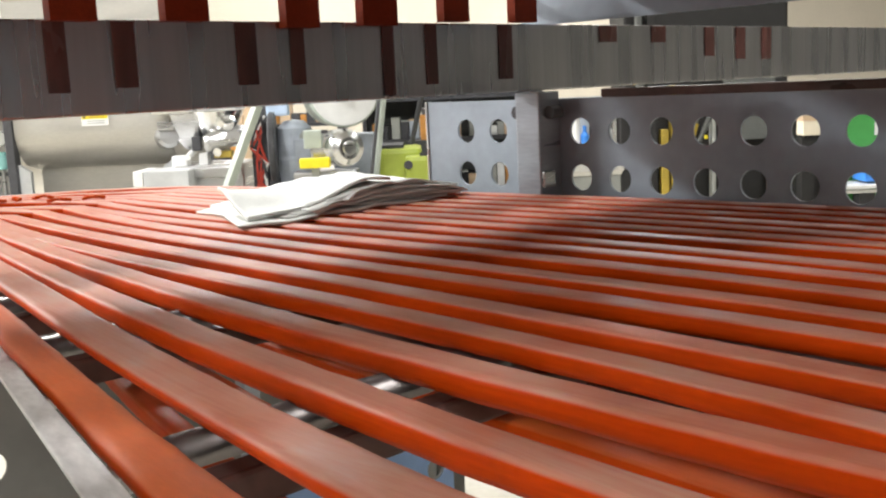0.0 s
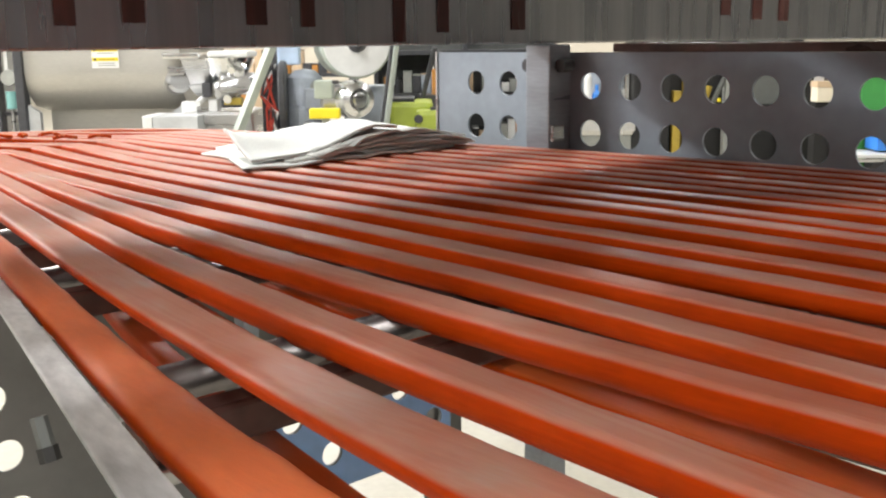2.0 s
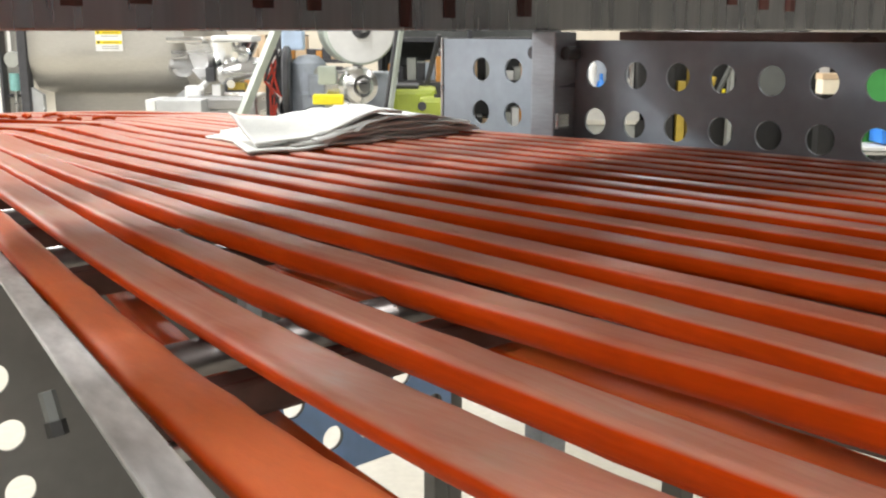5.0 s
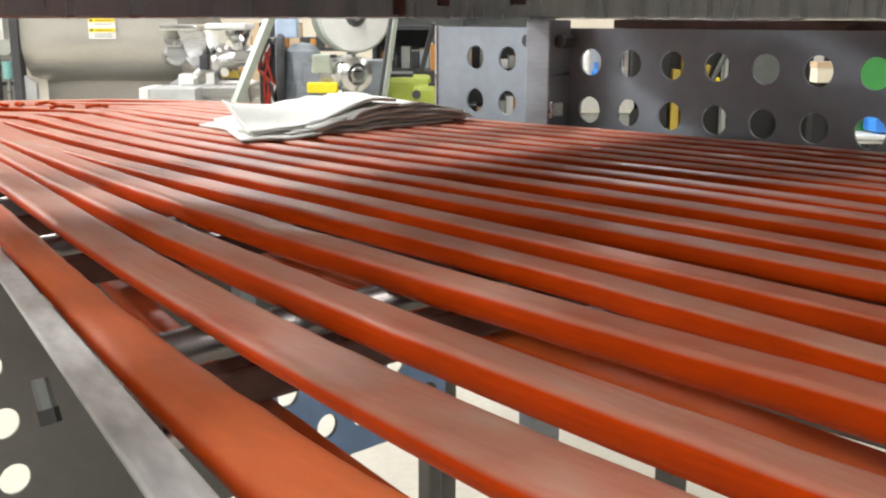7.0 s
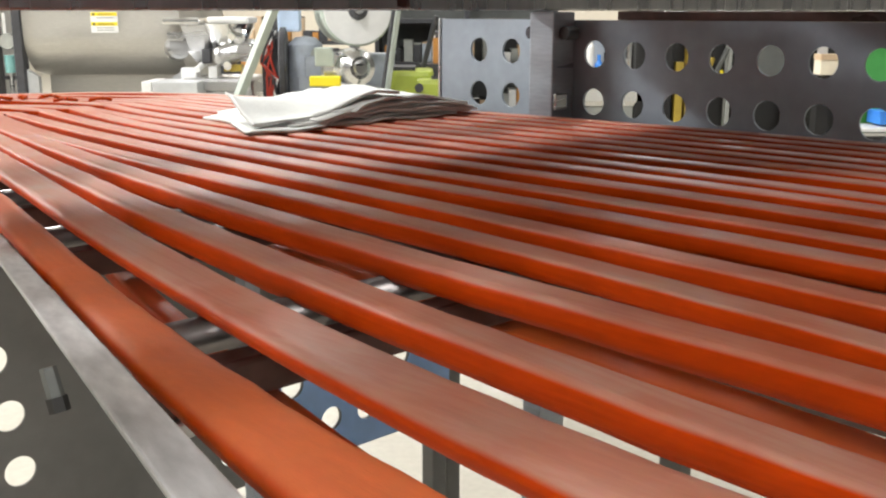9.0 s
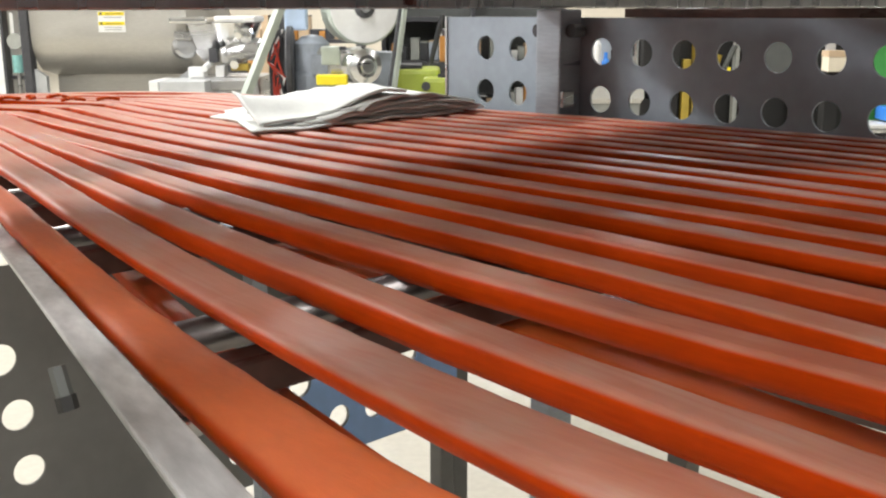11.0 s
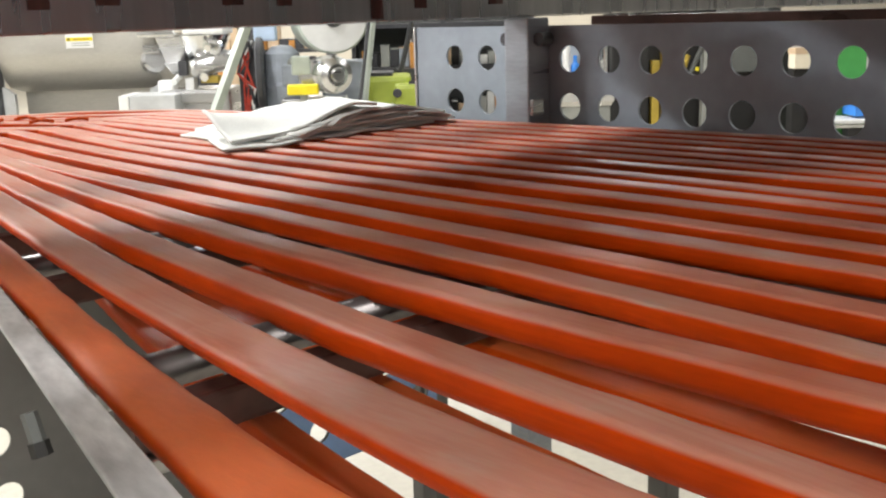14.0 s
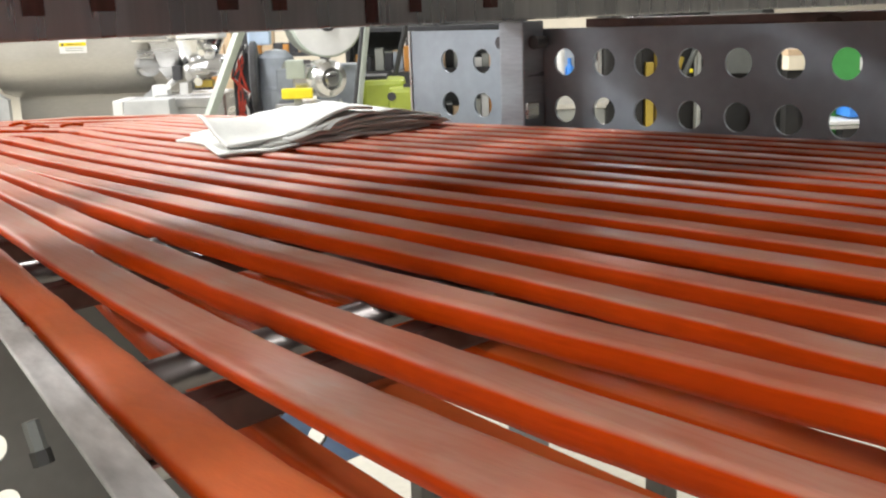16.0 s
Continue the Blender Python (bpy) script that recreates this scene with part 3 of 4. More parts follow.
def cloths():
    t = thing("cloth_stack", on(0, 0, 1.0), "stack of folded white cotton cloths lying on the ropes", "cloth")
    rnd = random.Random(3)
    for i in range(8):
        p1, p2, p3, tw = rnd.uniform(0, 6), rnd.uniform(0, 6), rnd.uniform(0, 6), rnd.uniform(-0.010, 0.010)
        base = 0.0042 + i * 0.0044
        left = 0.735 + 0.016 * i + rnd.uniform(-0.012, 0.012)
        right = 1.100 - 0.008 * abs(i - 3) + rnd.uniform(-0.014, 0.006)

        def rise(f, g, base=base, p1=p1, p2=p2, p3=p3, tw=tw):
            arch = max(0.0, math.sin(math.pi * min(0.97, 0.08 + f * 0.86))) ** 0.7
            z = base * (0.30 + 0.70 * arch) + (0.0016 * math.sin(11 * f + p1) + 0.0012 * math.sin(23 * f + p3)) * arch
            z += 0.0012 * math.sin(7 * g + p2)
            dy = tw * (f - 0.5) * 2 + (0.007 * math.sin(6 * f + p1) + 0.003 * math.sin(19 * f + p3)) * (1 - g)
            return 0.006 * math.sin(5 * g + p2), dy, max(z, 0.0036)
        bm = B()
        sheet(bm, left, right, 1.105 + rnd.uniform(-0.006, 0.008), 1.30, rise, 40, 8, 0.0032)
        part("folded_cloth", bm, CLOTH, t, smooth=True)

    def flap(f, g):
        # low at the near corner, sweeping up over the stack; the back and the free end stand up a little
        sweep = 1 / (1 + math.exp(-(f - 0.64) * 9))
        front = 0.011 + 0.036 * sweep - 0.006 * max(0.0, f - 0.85) / 0.15
        back = 0.037 - 0.006 * math.sin(math.pi * f) + 0.008 * f
        h = g * g * (3 - 2 * g)
        lip = max(0.0, 1 - f / 0.06)
        z = front * (1 - h) + max(front, back) * h + 0.006 * lip * g
        return 0.030 * g * (1 - f) - 0.004 * lip, 0.016 * math.sin(3.0 * f) * (1 - g), z + 0.0010 * math.sin(8 * g + 9 * f)
    bm = B()
    sheet(bm, 0.706, 0.945, 1.100, 1.215, flap, 48, 16, 0.0040)
    part("top_cloth", bm, CLOTH, t, smooth=True)

    def lowf(f, g):
        return 0.03 * g + 0.02 * (1 - f) * g, -0.012 * math.sin(3 * f), 0.0042 + 0.001 * math.sin(8 * f)
    bm = B()
    sheet(bm, 0.680, 0.80, 1.085, 1.2, lowf, 12, 6, 0.003)
    part("bottom_cloth", bm, CLOTH, t, smooth=True)


# ---- machines in the background ----
def hopper():
    t = thing("hopper", pose(-1.965, 6.0, 0), "large satin stainless hopper with rounded bottom", "hopper")
    curve = [(0.28 - 0.28 * math.cos(radians(q)), 1.02 - 0.245 * math.sin(radians(q))) for q in range(0, 91, 5)]
    prof = [(0.0, 1.75)] + curve + [(0.28, 0.40), (0.95, 0.40), (0.95, 0.775), (1.1, 0.85), (1.2, 0.98), (1.2, 1.75)]
    bm = B()
    ends = []
    for x, inset in ((-0.452, 0), (0.452, 0)):
        ends.append([bm.verts.new((x if z > 0.80 else (x * (0.93 if z < 0.79 else 0.965)), y, z)) for y, z in prof])
    for k in range(len(prof) - 1):
        bm.faces.new((ends[0][k], ends[0][k + 1], ends[1][k + 1], ends[1][k]))
    bm.faces.new(ends[0])
    bm.faces.new(ends[1][::-1])
    part("trough", bm, HOPPER, t)
    for x in (-0.42, 0.42):
        bm = B()
        pts = [(-0.045, 0.825), (0.030, 0.775), (0.030, 0.0), (-0.045, 0.0)]
        if x > 0:
            pts = [(-a, b) for a, b in pts]
        f = [bm.verts.new((x + a, 0.02, b)) for a, b in pts]
        g = [bm.verts.new((x + a, 0.06, b)) for a, b in pts]
        bm.faces.new(f)
        bm.faces.new(g[::-1])
        for k in range(4):
            bm.faces.new((f[k], g[k], g[(k + 1) % 4], f[(k + 1) % 4]))
        part("side_plate", bm, LIGHTGREY, t)
    # unseen block added so the rounded bottom mirrors something dark
    boxed("dark_block", (0, 0.02, 0.20), (0.95, 0.44, 0.40), CHARCOAL, t, bevel=0.01)
    boxed("base_frame", (0, 0.6, 0.2), (0.75, 0.7, 0.4), CHARCOAL, t, bevel=0.01)
    st = boxed("warning_sticker", (0.024, -0.0035, 1.087), (0.156, 0.003, 0.118), WHITE, t, "white sticker with two yellow warning bands")
    for z in (1.133, 1.078):
        boxed("yellow_band", (0.024, -0.0055, z), (0.150, 0.002, 0.020), YELLOW, st)
        boxed("mark", (-0.035, -0.0075, z), (0.012, 0.002, 0.012), CHARCOAL, st)
        boxed("line", (0.035, -0.0075, z), (0.090, 0.002, 0.007), OCHRE, st)
    for z in (1.112, 1.056, 1.043):
        boxed("line", (0.03, -0.0055, z), (0.10, 0.002, 0.005), GREY, st)


def left_rack():
    t = thing("machine_frame", pose(-2.50, 6.02, 0), "dark upright machine frame with small fittings", "frame")
    boxed("upright", (0.055, 0, 0.75), (0.05, 0.08, 1.5), CHARCOAL, t, bevel=0.004)
    boxed("upright", (-0.075, 0, 0.75), (0.018, 0.08, 1.5), CHARCOAL, t, bevel=0.004)
    rodded("bottle", (-0.01, 0, 0.80), (-0.01, 0, 0.90), 0.033, TEAL, t)
    rodded("pipe", (-0.01, 0, 0.5), (-0.012, 0, 0.80), 0.012, STEEL, t)
    rodded("gauge", (-0.01, -0.03, 0.98), (-0.01, 0.03, 0.98), 0.045, GREY, t)
    boxed("light_strip", (-0.02, -0.01, 1.08), (0.02, 0.02, 0.12), WHITE, t)
    boxed("shelf", (-0.01, 0.03, 0.77), (0.12, 0.04, 0.02), CHARCOAL, t)
    u = thing("steel_cabinet", pose(-2.95, 6.3, 0), "tall pale grey steel cabinet", "cabinet")
    boxed("body", (0, 0, 0.9), (0.72, 0.4, 1.8), WHITE, u, bevel=0.008)
    boxed("door", (0, -0.208, 0.9), (0.68, 0.012, 1.72), WHITE, u, bevel=0.004)


def mixer():
    t = thing("mixer", pose(-1.28, 6.0, 0), "bright stainless mixer with funnel and side tank", "mixer")
    bm = B()
    box(bm, (-0.19, 0, 1.095), (0.21, 0.3, 0.036), 0.012)
    part("rim", bm, CHROME, t)
    bm = B()
    box(bm, (0.075, 0, 1.100), (0.23, 0.3, 0.034), 0.010)
    part("rim", bm, WHITE, t)
    bm = B()
    lathe(bm, [(0.16, 1.08), (0.12, 0.99), (0.075, 0.90), (0.06, 0.86)], 28, Matrix.Translation((0.04, 0, 0)))
    part("funnel", bm, CHROME, t, smooth=True)
    bm = B()
    for z0, z1, a0, a1, b0, b1 in ((1.075, 0.93, -0.20, -0.04, -0.165, -0.055), (0.93, 0.865, -0.165, -0.055, -0.13, -0.06)):
        lo = [bm.verts.new(p) for p in ((b0, -0.06, z1), (b1, -0.06, z1), (b1, 0.06, z1), (b0, 0.06, z1))]
        hi = [bm.verts.new(p) for p in ((a0, -0.12, z0), (a1, -0.12, z0), (a1, 0.12, z0), (a0, 0.12, z0))]
        for q in range(4):
            bm.faces.new((lo[q], lo[(q + 1) % 4], hi[(q + 1) % 4], hi[q]))
        bm.faces.new(lo[::-1])
        bm.faces.new(hi)
    part("chute", bm, STEEL, t)
    bm = B()
    lathe(bm, [(0.0, -0.05), (0.062, -0.05), (0.072, -0.035), (0.072, 0.04), (0.055, 0.05), (0.0, 0.05)], 14, pose(-0.245, -0.02, 0.945, 78, 0, 25))
    part("side_housing", bm, STEEL, t)
    boxed("cover", (-0.235, -0.05, 1.01), (0.10, 0.08, 0.05), STEEL, t, bevel=0.010)
    for x, z, r, m in ((0.10, 1.03, 0.02, CHROME), (0.155, 0.96, 0.016, CHROME), (0.02, 0.90, 0.022, STEEL), (-0.10, 0.85, 0.018, WHITE), (0.07, 0.87, 0.025, CHROME)):
        rodded("pipe_stub", (x, -0.19, z - 0.02), (x + 0.02, -0.05, z + 0.015), r, m, t, n=14)
    boxed("control_box", (-0.06, -0.10, 0.90), (0.05, 0.06, 0.08), CHARCOAL, t, bevel=0.006)
    rodded("valve_wheel", (0.135, -0.16, 1.01), (0.145, -0.14, 1.01), 0.045, CHROME, t, n=18)
    bm = B()
    lathe(bm, [(0.0, -0.14), (0.05, -0.14), (0.055, -0.10), (0.055, 0.06), (0.04, 0.10), (0.0, 0.10)], 24, pose(0.13, -0.12, 0.93, 0, 75, 10))
    part("drive", bm, STEEL, t, smooth=True)
    rodded("coupling", (0.17, -0.2, 0.94), (0.17, -0.1, 0.94), 0.04, STEEL, t)
    boxed("valve", (0.09, -0.1, 0.835), (0.10, 0.08, 0.04), OCHRE, t, bevel=0.006)
    boxed("block", (-0.17, -0.05, 0.80), (0.09, 0.1, 0.07), WHITE, t, bevel=0.008)
    boxed("block", (-0.03, -0.06, 0.80), (0.05, 0.1, 0.09), WHITE, t, bevel=0.006)
    boxed("body", (0.0, 0.05, 0.39), (0.40, 0.4, 0.78), STEEL, t, bevel=0.02)
    boxed("tray", (0.05, -0.17, 0.74), (0.30, 0.06, 0.05), STEEL, t, bevel=0.006)
    u = thing("steel_bin", pose(-1.50, 5.8, 0.025), "low pale metal cabinet with white end", "cabinet")
    boxed("body", (0.03, 0, 0.36), (0.25, 0.3, 0.77), LIGHTGREY, u, bevel=0.006)
    boxed("end_panel", (-0.125, 0, 0.36), (0.055, 0.3, 0.774), WHITE, u, bevel=0.006)


def stays():
    t = thing("slanting_stay", pose(0, 5.6, 0), "pale green square tube stay leaning over the machines", "stay", "stays of the drum stand")
    bm = B()
    rod(bm, (-0.79, 0, 1.42), (-1.42, 0, 0.0), 0.030, 4)
    part("tube", bm, PALEGREEN, t)
    u = thing("slanting_stay", pose(0, 5.6, 0), "thin pale green tube stay beside the drum", "stay", "stays of the drum stand")
    bm = B()
    rod(bm, (-0.20, 0, 1.42), (-0.41, 0, 0.0), 0.015, 4)
    part("tube", bm, PALEGREEN, u)
    rodded("cable", (-0.225, -0.02, 1.40), (-0.44, -0.02, 0.0), 0.010, CHARCOAL, u)


def drum():
    t = thing("coating_drum", pose(-0.50, 6.0, 0), "white painted drum wheel with black hub", "drum")
    m = pose(0.02, -0.1, 1.156, 90, 0, 14)
    bm = B()
    lathe(bm, [(0.0, 0.0), (0.195, 0.0), (0.203, -0.01), (0.203, -0.36), (0.14, -0.40), (0.0, -0.40)], 48, m)
    part("shell", bm, PALEGREEN, t, smooth=False)
    bm = B()
    lathe(bm, [(0.0, 0.012), (0.10, 0.012), (0.19, 0.006), (0.192, 0.001), (0.0, 0.001)], 48, m)
    part("disc", bm, WHITE, t)
    bm = B()
    lathe(bm, [(0.0, 0.05), (0.035, 0.05), (0.05, 0.035), (0.056, 0.0125), (0.0, 0.0125)], 28, m)
    hub = part("hub", bm, CHARCOAL, t, "black hub")
    bm = B()
    lathe(bm, [(0.0, 0.075), (0.022, 0.075), (0.024, 0.051), (0.0, 0.051)], 20, m)
    part("shaft_end", bm, STEEL, hub)
    boxed("stand", (0.05, 0.35, 0.45), (0.30, 0.2, 0.9), GREYBLUE, t, bevel=0.02)
    boxed("panel", (-0.38, 0.0, 1.12), (0.125, 0.1, 0.17), BLUEWHITE, t, "pale blue panel", bevel=0.01)
    u = thing("gear_motor", pose(-0.50, 5.75, 0), "silver gear motor with round fan cover", "motor")
    m = pose(0.05, -0.10, 0.848, 90, 0, 30) @ Matrix.Scale(1.22, 4)
    bm = B()
    lathe(bm, [(0.0, 0.0), (0.05, 0.0), (0.078, -0.012), (0.086, -0.035), (0.086, -0.10), (0.075, -0.105), (0.075, -0.24), (0.0, -0.24)], 32, m)
    part("housing", bm, CHROME, u, smooth=False)
    bm = B()
    lathe(bm, [(0.0, 0.008), (0.028, 0.008), (0.034, 0.001), (0.0, 0.001)], 20, m)
    part("cap", bm, STEEL, u)
    for k in range(10):
        a = 2 * math.pi * k / 10
        bm = B()
        box(bm, (0.079 * math.cos(a), 0.079 * math.sin(a), -0.17), (0.012, 0.004, 0.12), 0.0, Matrix.Identity(4))
        bmesh.ops.transform(bm, matrix=m, verts=bm.verts[:])
        part("fin", bm, CHROME, u)
    boxed("gearbox", (-0.10, 0.02, 0.86), (0.15, 0.16, 0.15), CHROME, u, bevel=0.02)
    boxed("terminal_box", (-0.15, -0.06, 0.905), (0.10, 0.08, 0.10), PALEGREEN, u, bevel=0.008)
    boxed("plug", (-0.08, -0.11, 0.945), (0.035, 0.02, 0.02), CHARCOAL, u)
    boxed("pedestal", (-0.10, 0.08, 0.36), (0.36, 0.2, 0.72), STEEL, u, bevel=0.01)
    v = thing("yellow_box", pose(-0.632, 5.55, 0), "bright yellow plastic guard box on a post", "box")
    boxed("guard", (0, 0, 0.783), (0.165, 0.06, 0.055), YELLOW, v, bevel=0.008)
    boxed("post", (0, 0.02, 0.377), (0.04, 0.04, 0.754), GREY, v)
    w = thing("pump_unit", pose(-0.80, 6.05, 0), "grey-blue painted pump unit", "pump")
    bm = B()
    lathe(bm, [(0.0, 1.01), (0.06, 1.0), (0.10, 0.96), (0.105, 0.80), (0.12, 0.78), (0.12, 0.0), (0.0, 0.0)], 28)
    part("body", bm, GREYBLUE, w, smooth=False)
    rodded("flange", (0.09, -0.10, 0.90), (0.09, -0.02, 0.90), 0.05, GREY, w)
    boxed("bracket", (0.06, -0.12, 0.84), (0.10, 0.05, 0.12), GREYBLUE, w, bevel=0.01)
    x = thing("belt_guard", pose(-0.905, 5.9, 0), "dark curved belt guard", "guard")
    bm = B()
    lathe(bm, [(0.0, -0.02), (0.19, -0.02), (0.20, -0.012), (0.20, 0.012), (0.19, 0.02), (0.0, 0.02)], 40, pose(0, 0, 0.86, 90, 0, 95))
    part("disc", bm, CHARCOAL, x)
    boxed("foot", (0, 0, 0.34), (0.04, 0.12, 0.68), CHARCOAL, x)
    y = thing("cable_bundle", pose(-0.99, 5.95, 0), "tangled red and black cables on a stand", "cable")
    rnd = random.Random(9)
    boxed("stand", (0, 0.05, 0.5), (0.11, 0.03, 1.0), CHARCOAL, y)
    for k in range(9):
        bm = B()
        px, pz = rnd.uniform(-0.05, 0.05), 1.04
        r = rnd.uniform(0.005, 0.010)
        for q in range(5):
            nx, nz = rnd.uniform(-0.055, 0.055), pz - 0.09
            rod(bm, (px, rnd.uniform(-0.02, 0.02), pz), (nx, 0, nz), r, 8)
            px, pz = nx, nz
        part("cable", bm, (RED, CHARCOAL, RED, WHITE, RED)[k % 5], y)


def pallet_truck():
    t = thing("pallet_truck", pose(-0.14, 6.3, 0), "lime green electric pallet truck", "pallet truck")
    boxed("body", (-0.05, 0.1, 0.53), (0.26, 0.4, 0.54), LIME, t, bevel=0.03)
    boxed("front", (0.08, -0.14, 0.44), (0.20, 0.2, 0.64), LIME, t, bevel=0.03)
    rodded("lamp_hole", (0.0, -0.255, 0.71), (0.0, -0.235, 0.71), 0.026, CHARCOAL, t)
    boxed("plate", (0.10, -0.243, 0.77), (0.06, 0.006, 0.02), CHARCOAL, t)
    boxed("base", (0, 0, 0.13), (0.34, 0.5, 0.26), CHARCOAL, t, bevel=0.02)
    rodded("tiller", (0.02, 0.1, 0.82), (0.10, 0.05, 1.12), 0.016, CHARCOAL, t)
    boxed("battery_cover", (-0.1, 0.1, 0.81), (0.14, 0.3, 0.02), CHARCOAL, t)


def storage_rack():
    t = thing("storage_rack", pose(-0.25, 7.6, 0), "dark storage rack filled with cartons and tins", "rack")
    for x in (-0.22, 0.42, 1.05):
        boxed("upright", (x, 0, 0.66), (0.03, 0.4, 1.32), CHARCOAL, t)
    for z in (0.4, 0.78, 1.08):
        boxed("shelf", (0.41, 0, z), (1.32, 0.42, 0.03), CHARCOAL, t)
    boxed("back_panel", (0.41, 0.215, 0.60), (1.3, 0.01, 1.16), DARKGREY, t)
    rnd = random.Random(21)
    mats = (CARTON, BLACK, GREY, ORANGE, CHARCOAL, WHITE, BLACK, GREYBLUE)
    for z in (0.415, 0.795):
        x = -0.17
        k = 0
        while x < 0.95:
            w, h = rnd.uniform(0.025, 0.075), rnd.uniform(0.05, 0.20)
            c = thing("carton", pose(-0.25 + x + w / 2, 7.6, z + h / 2), "small carton or tin standing on the storage rack", "carton", "cartons on the rack")
            boxed("body", (0, -0.05, 0), (w * 0.92, 0.2, h), mats[rnd.randrange(8)], c, bevel=0.004)
            boxed("lid", (0, -0.05, h / 2 + 0.004), (w * 0.94, 0.204, 0.008), mats[rnd.randrange(8)], c)
            x += w
    t = thing("storage_rack", pose(-1.35, 8.6, 0), "dark storage rack filled with tan cartons and tins", "rack")
    for x in (-0.62, 0.0, 0.62):
        boxed("upright", (x, 0, 0.65), (0.05, 0.4, 1.3), CHARCOAL, t)
    for z in (0.3, 0.62, 0.90):
        boxed("shelf", (0, 0, z), (1.3, 0.42, 0.03), CHARCOAL, t)
    for z in (0.315, 0.635, 0.915):
        x = -0.58
        while x < 0.5:
            w, h = rnd.uniform(0.04, 0.10), rnd.uniform(0.06, 0.20)
            c = thing("carton", pose(-1.35 + x + w / 2, 8.6, z + h / 2), "tan carton or dark tin standing on the storage rack", "carton", "cartons on the rack")
            boxed("body", (0, -0.05, 0), (w * 0.92, 0.2, h), (CARTON, CHARCOAL, CARTON, GREY, ORANGE, CHARCOAL)[rnd.randrange(6)], c, bevel=0.004)
            boxed("lid", (0, -0.05, h / 2 + 0.004), (w * 0.94, 0.204, 0.008), (CARTON, GREY, CHARCOAL)[rnd.randrange(3)], c)
            x += w
    o = thing("orange_carton", pose(0.0, 6.75, 0), "orange carton on a dark trolley", "carton")
    boxed("body", (0, 0, 0.90), (0.13, 0.15, 0.16), ORANGE, o, bevel=0.005)
    boxed("trolley", (0, 0, 0.41), (0.3, 0.25, 0.82), CHARCOAL, o)
    s2 = thing("steel_table", pose(0.35, 7.0, 0), "dark steel work table with clutter", "table")
    boxed("top", (0, 0, 1.0), (0.8, 0.5, 0.04), CHARCOAL, s2)
    for x in (-0.36, 0.36):
        for y in (-0.2, 0.2):
            boxed("leg", (x, y, 0.49), (0.04, 0.04, 0.98), CHARCOAL, s2)


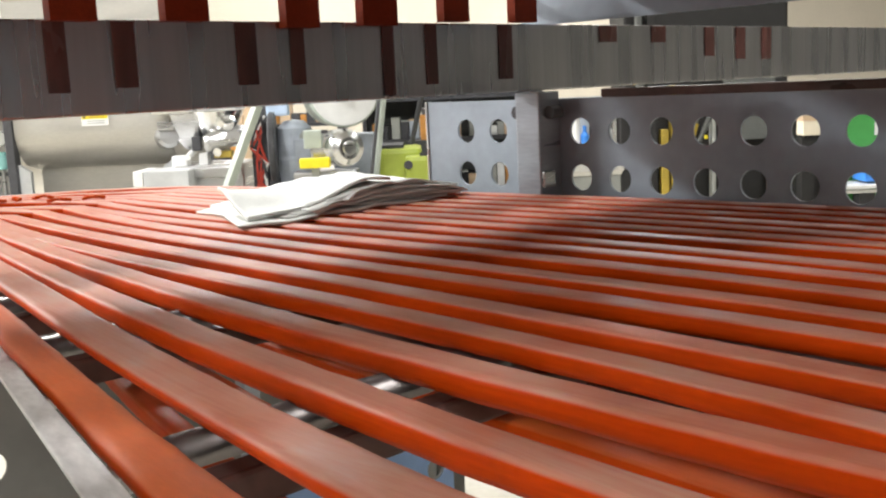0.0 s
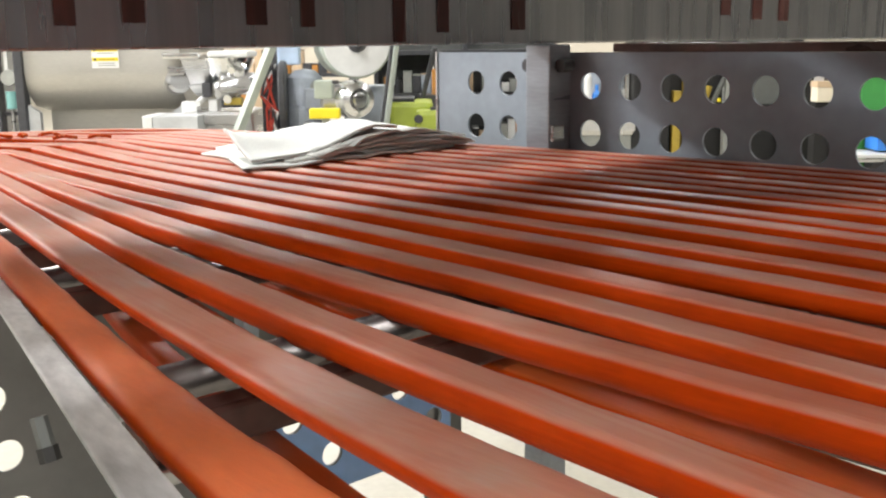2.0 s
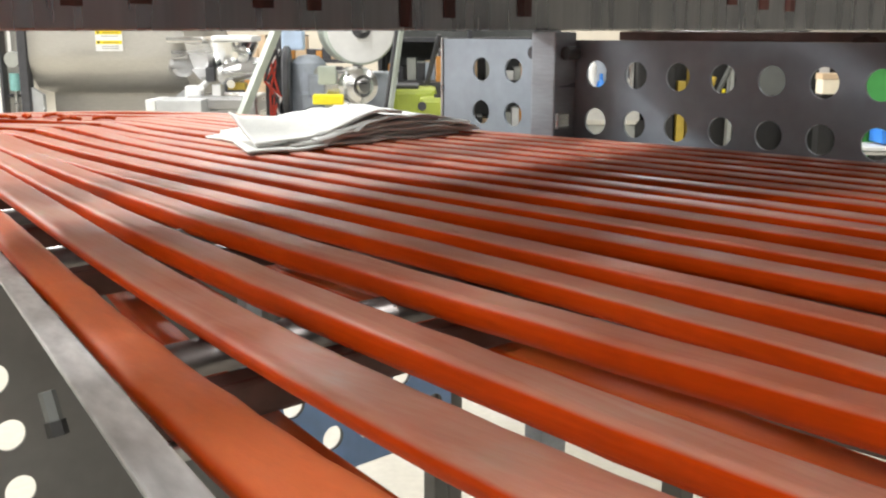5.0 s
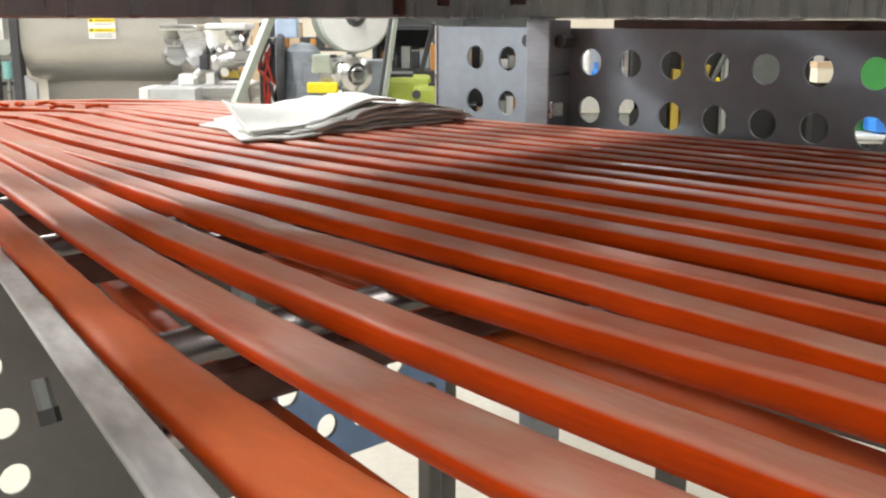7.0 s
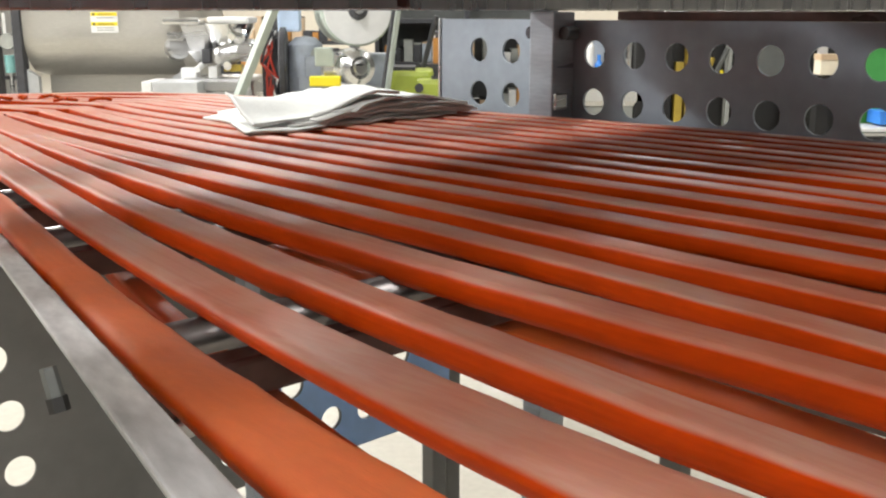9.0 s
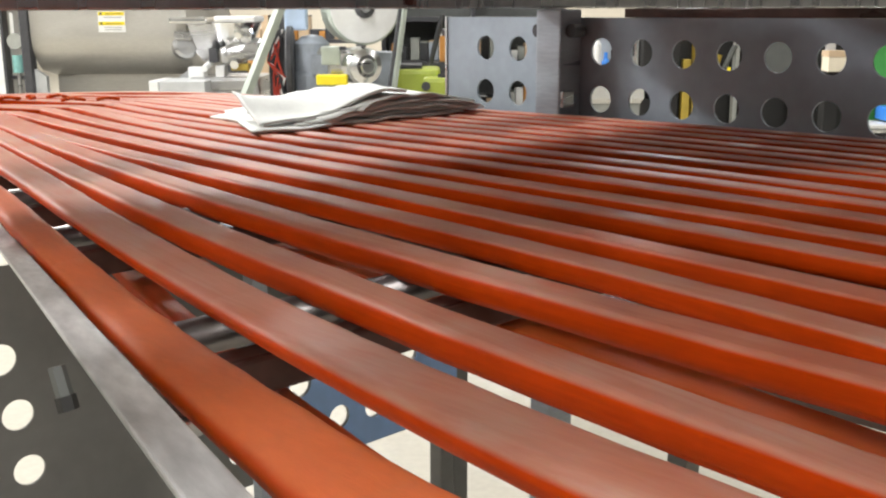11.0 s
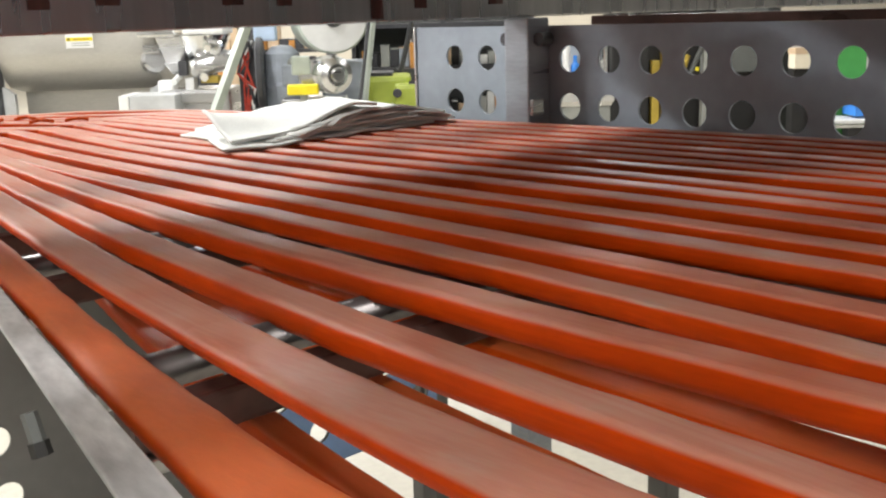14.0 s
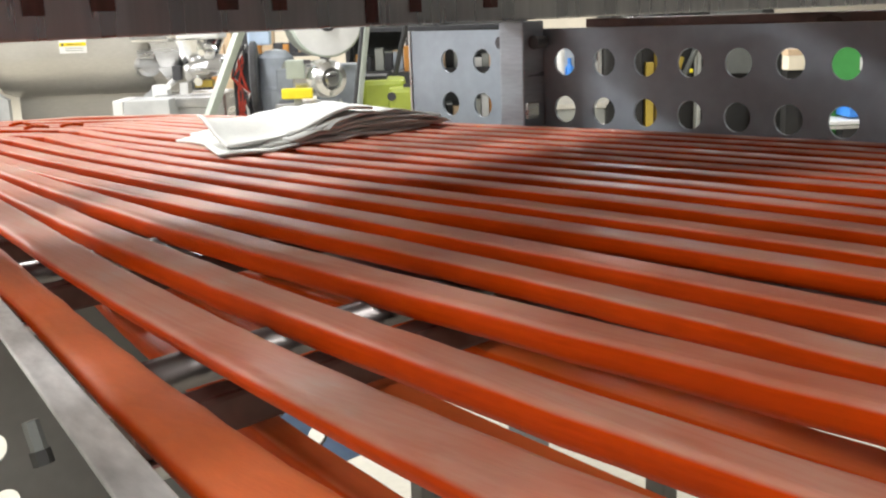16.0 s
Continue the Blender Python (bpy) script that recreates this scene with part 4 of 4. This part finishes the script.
def behind_panel():
    """What shows through the holes of the side panel."""
    t = thing("dark_machine", pose(1.75, 3.3, 0), "deep black machine cabinet behind the perforated panel", "machine")
    boxed("cabinet", (0.05, 0.35, 0.53), (2.3, 0.3, 1.06), BLACK, t, bevel=0.01)
    boxed("tower", (-0.80, 0.36, 0.85), (0.56, 0.28, 1.7), BLACK, t, bevel=0.01)
    boxed("upper_plate", (-0.685, 0.12, 1.06), (0.17, 0.01, 0.24), DARKGREY, t)
    for x, m, w, h in ((-1.045, DARKGREY, 0.018, 1.4), (-1.005, BLACK, 0.030, 1.4), (-0.965, OCHRE, 0.026, 0.985), (-0.935, OCHRE, 0.016, 1.13), (-0.80, GREY, 0.014, 1.05),
                       (-0.765, DARKGREY, 0.020, 1.12), (-0.60, GREY, 0.022, 0.96), (-0.575, BLACK, 0.018, 0.98), (-0.40, GREYBLUE, 0.020, 0.96)):
        boxed("post", (x, 0.15, h / 2), (w, 0.04, h), m, t, bevel=0.003)
    rodded("brace", (-0.85, 0.13, 0.94), (-0.81, 0.13, 1.03), 0.009, DARKGREY, t, n=10)
    rodded("brace", (-0.92, 0.13, 0.80), (-0.86, 0.13, 1.00), 0.010, OCHRE, t, n=10)
    boxed("yellow_tag", (-0.835, 0.10, 0.955), (0.010, 0.006, 0.012), YELLOW, t)
    c = thing("cream_carton", pose(1.20, 3.25, 0), "cream carton with tan lid on a stand", "carton")
    boxed("body", (0.004, 0, 0.978), (0.062, 0.06, 0.046), CREAM, c, bevel=0.004)
    boxed("lid", (0.004, 0, 1.010), (0.064, 0.062, 0.018), CARTON, c)
    boxed("stand", (0, 0.02, 0.477), (0.04, 0.05, 0.955), BLACK, c)
    boxed("back_card", (0.0, 0.036, 1.005), (0.030, 0.008, 0.10), LIGHTGREY, c)
    g = thing("green_board", pose(1.42, 3.28, 0), "green painted board with a white card", "board")
    boxed("board", (0, 0, 0.52), (0.18, 0.02, 1.04), GREEN, g, bevel=0.004)
    boxed("card", (0.012, -0.014, 0.965), (0.022, 0.004, 0.042), WHITE, g)
    b = thing("blue_crate", pose(1.37, 3.2, 0), "blue plastic crate on a white bench", "crate")
    boxed("crate", (0.004, 0, 0.826), (0.062, 0.1, 0.036), BLUE, b, bevel=0.004)
    boxed("rim", (0.004, 0, 0.846), (0.068, 0.106, 0.006), BLUE, b)
    boxed("bench", (0, 0, 0.795), (0.22, 0.16, 0.012), WHITE, b, bevel=0.003)
    boxed("rail", (0, -0.07, 0.781), (0.22, 0.012, 0.010), CHROME, b)
    boxed("bench_foot", (0, 0.02, 0.388), (0.05, 0.05, 0.776), CHARCOAL, b)
    w = thing("wash_basin", pose(0.58, 3.6, 0), "white and steel basin with bottles", "basin")
    boxed("basin", (0, 0, 0.88), (0.34, 0.2, 0.10), CHROME, w, bevel=0.02)
    boxed("stand", (0, 0, 0.415), (0.3, 0.16, 0.83), GREY, w)
    boxed("back_plate", (0, 0.13, 0.55), (0.42, 0.02, 1.1), GREYBLUE, w)
    for x, z, r, m in ((-0.11, 0.99, 0.016, CHROME), (-0.075, 1.03, 0.014, WHITE), (-0.045, 0.97, 0.015, BLUE), (-0.01, 1.01, 0.018, BLACK), (0.03, 0.98, 0.013, WHITE),
                       (0.06, 1.04, 0.016, CHROME), (0.10, 0.99, 0.016, GREY), (0.135, 1.02, 0.014, BLACK)):
        bm = B()
        lathe(bm, [(0.0, 0.93), (r, 0.93), (r, z), (r * 0.45, z + 0.014), (r * 0.45, z + 0.034), (0.0, z + 0.034)], 14, Matrix.Translation((x, -0.04, 0)))
        part("bottle", bm, m, w)
    rodded("tap", (0.0, 0.05, 0.93), (0.0, 0.05, 1.09), 0.010, CHROME, w)
    rodded("tap_spout", (0.0, 0.05, 1.09), (0.05, -0.02, 1.06), 0.008, CHROME, w)


hall()
lamps()
far_panels()
posts()
beam()
cross_plate()
bars()
gap_backing()
side_table()
near_rail()
ropes()
upper_ropes()
offcuts()
cloths()
hopper()
left_rack()
mixer()
stays()
drum()
pallet_truck()
storage_rack()
behind_panel()
motions()
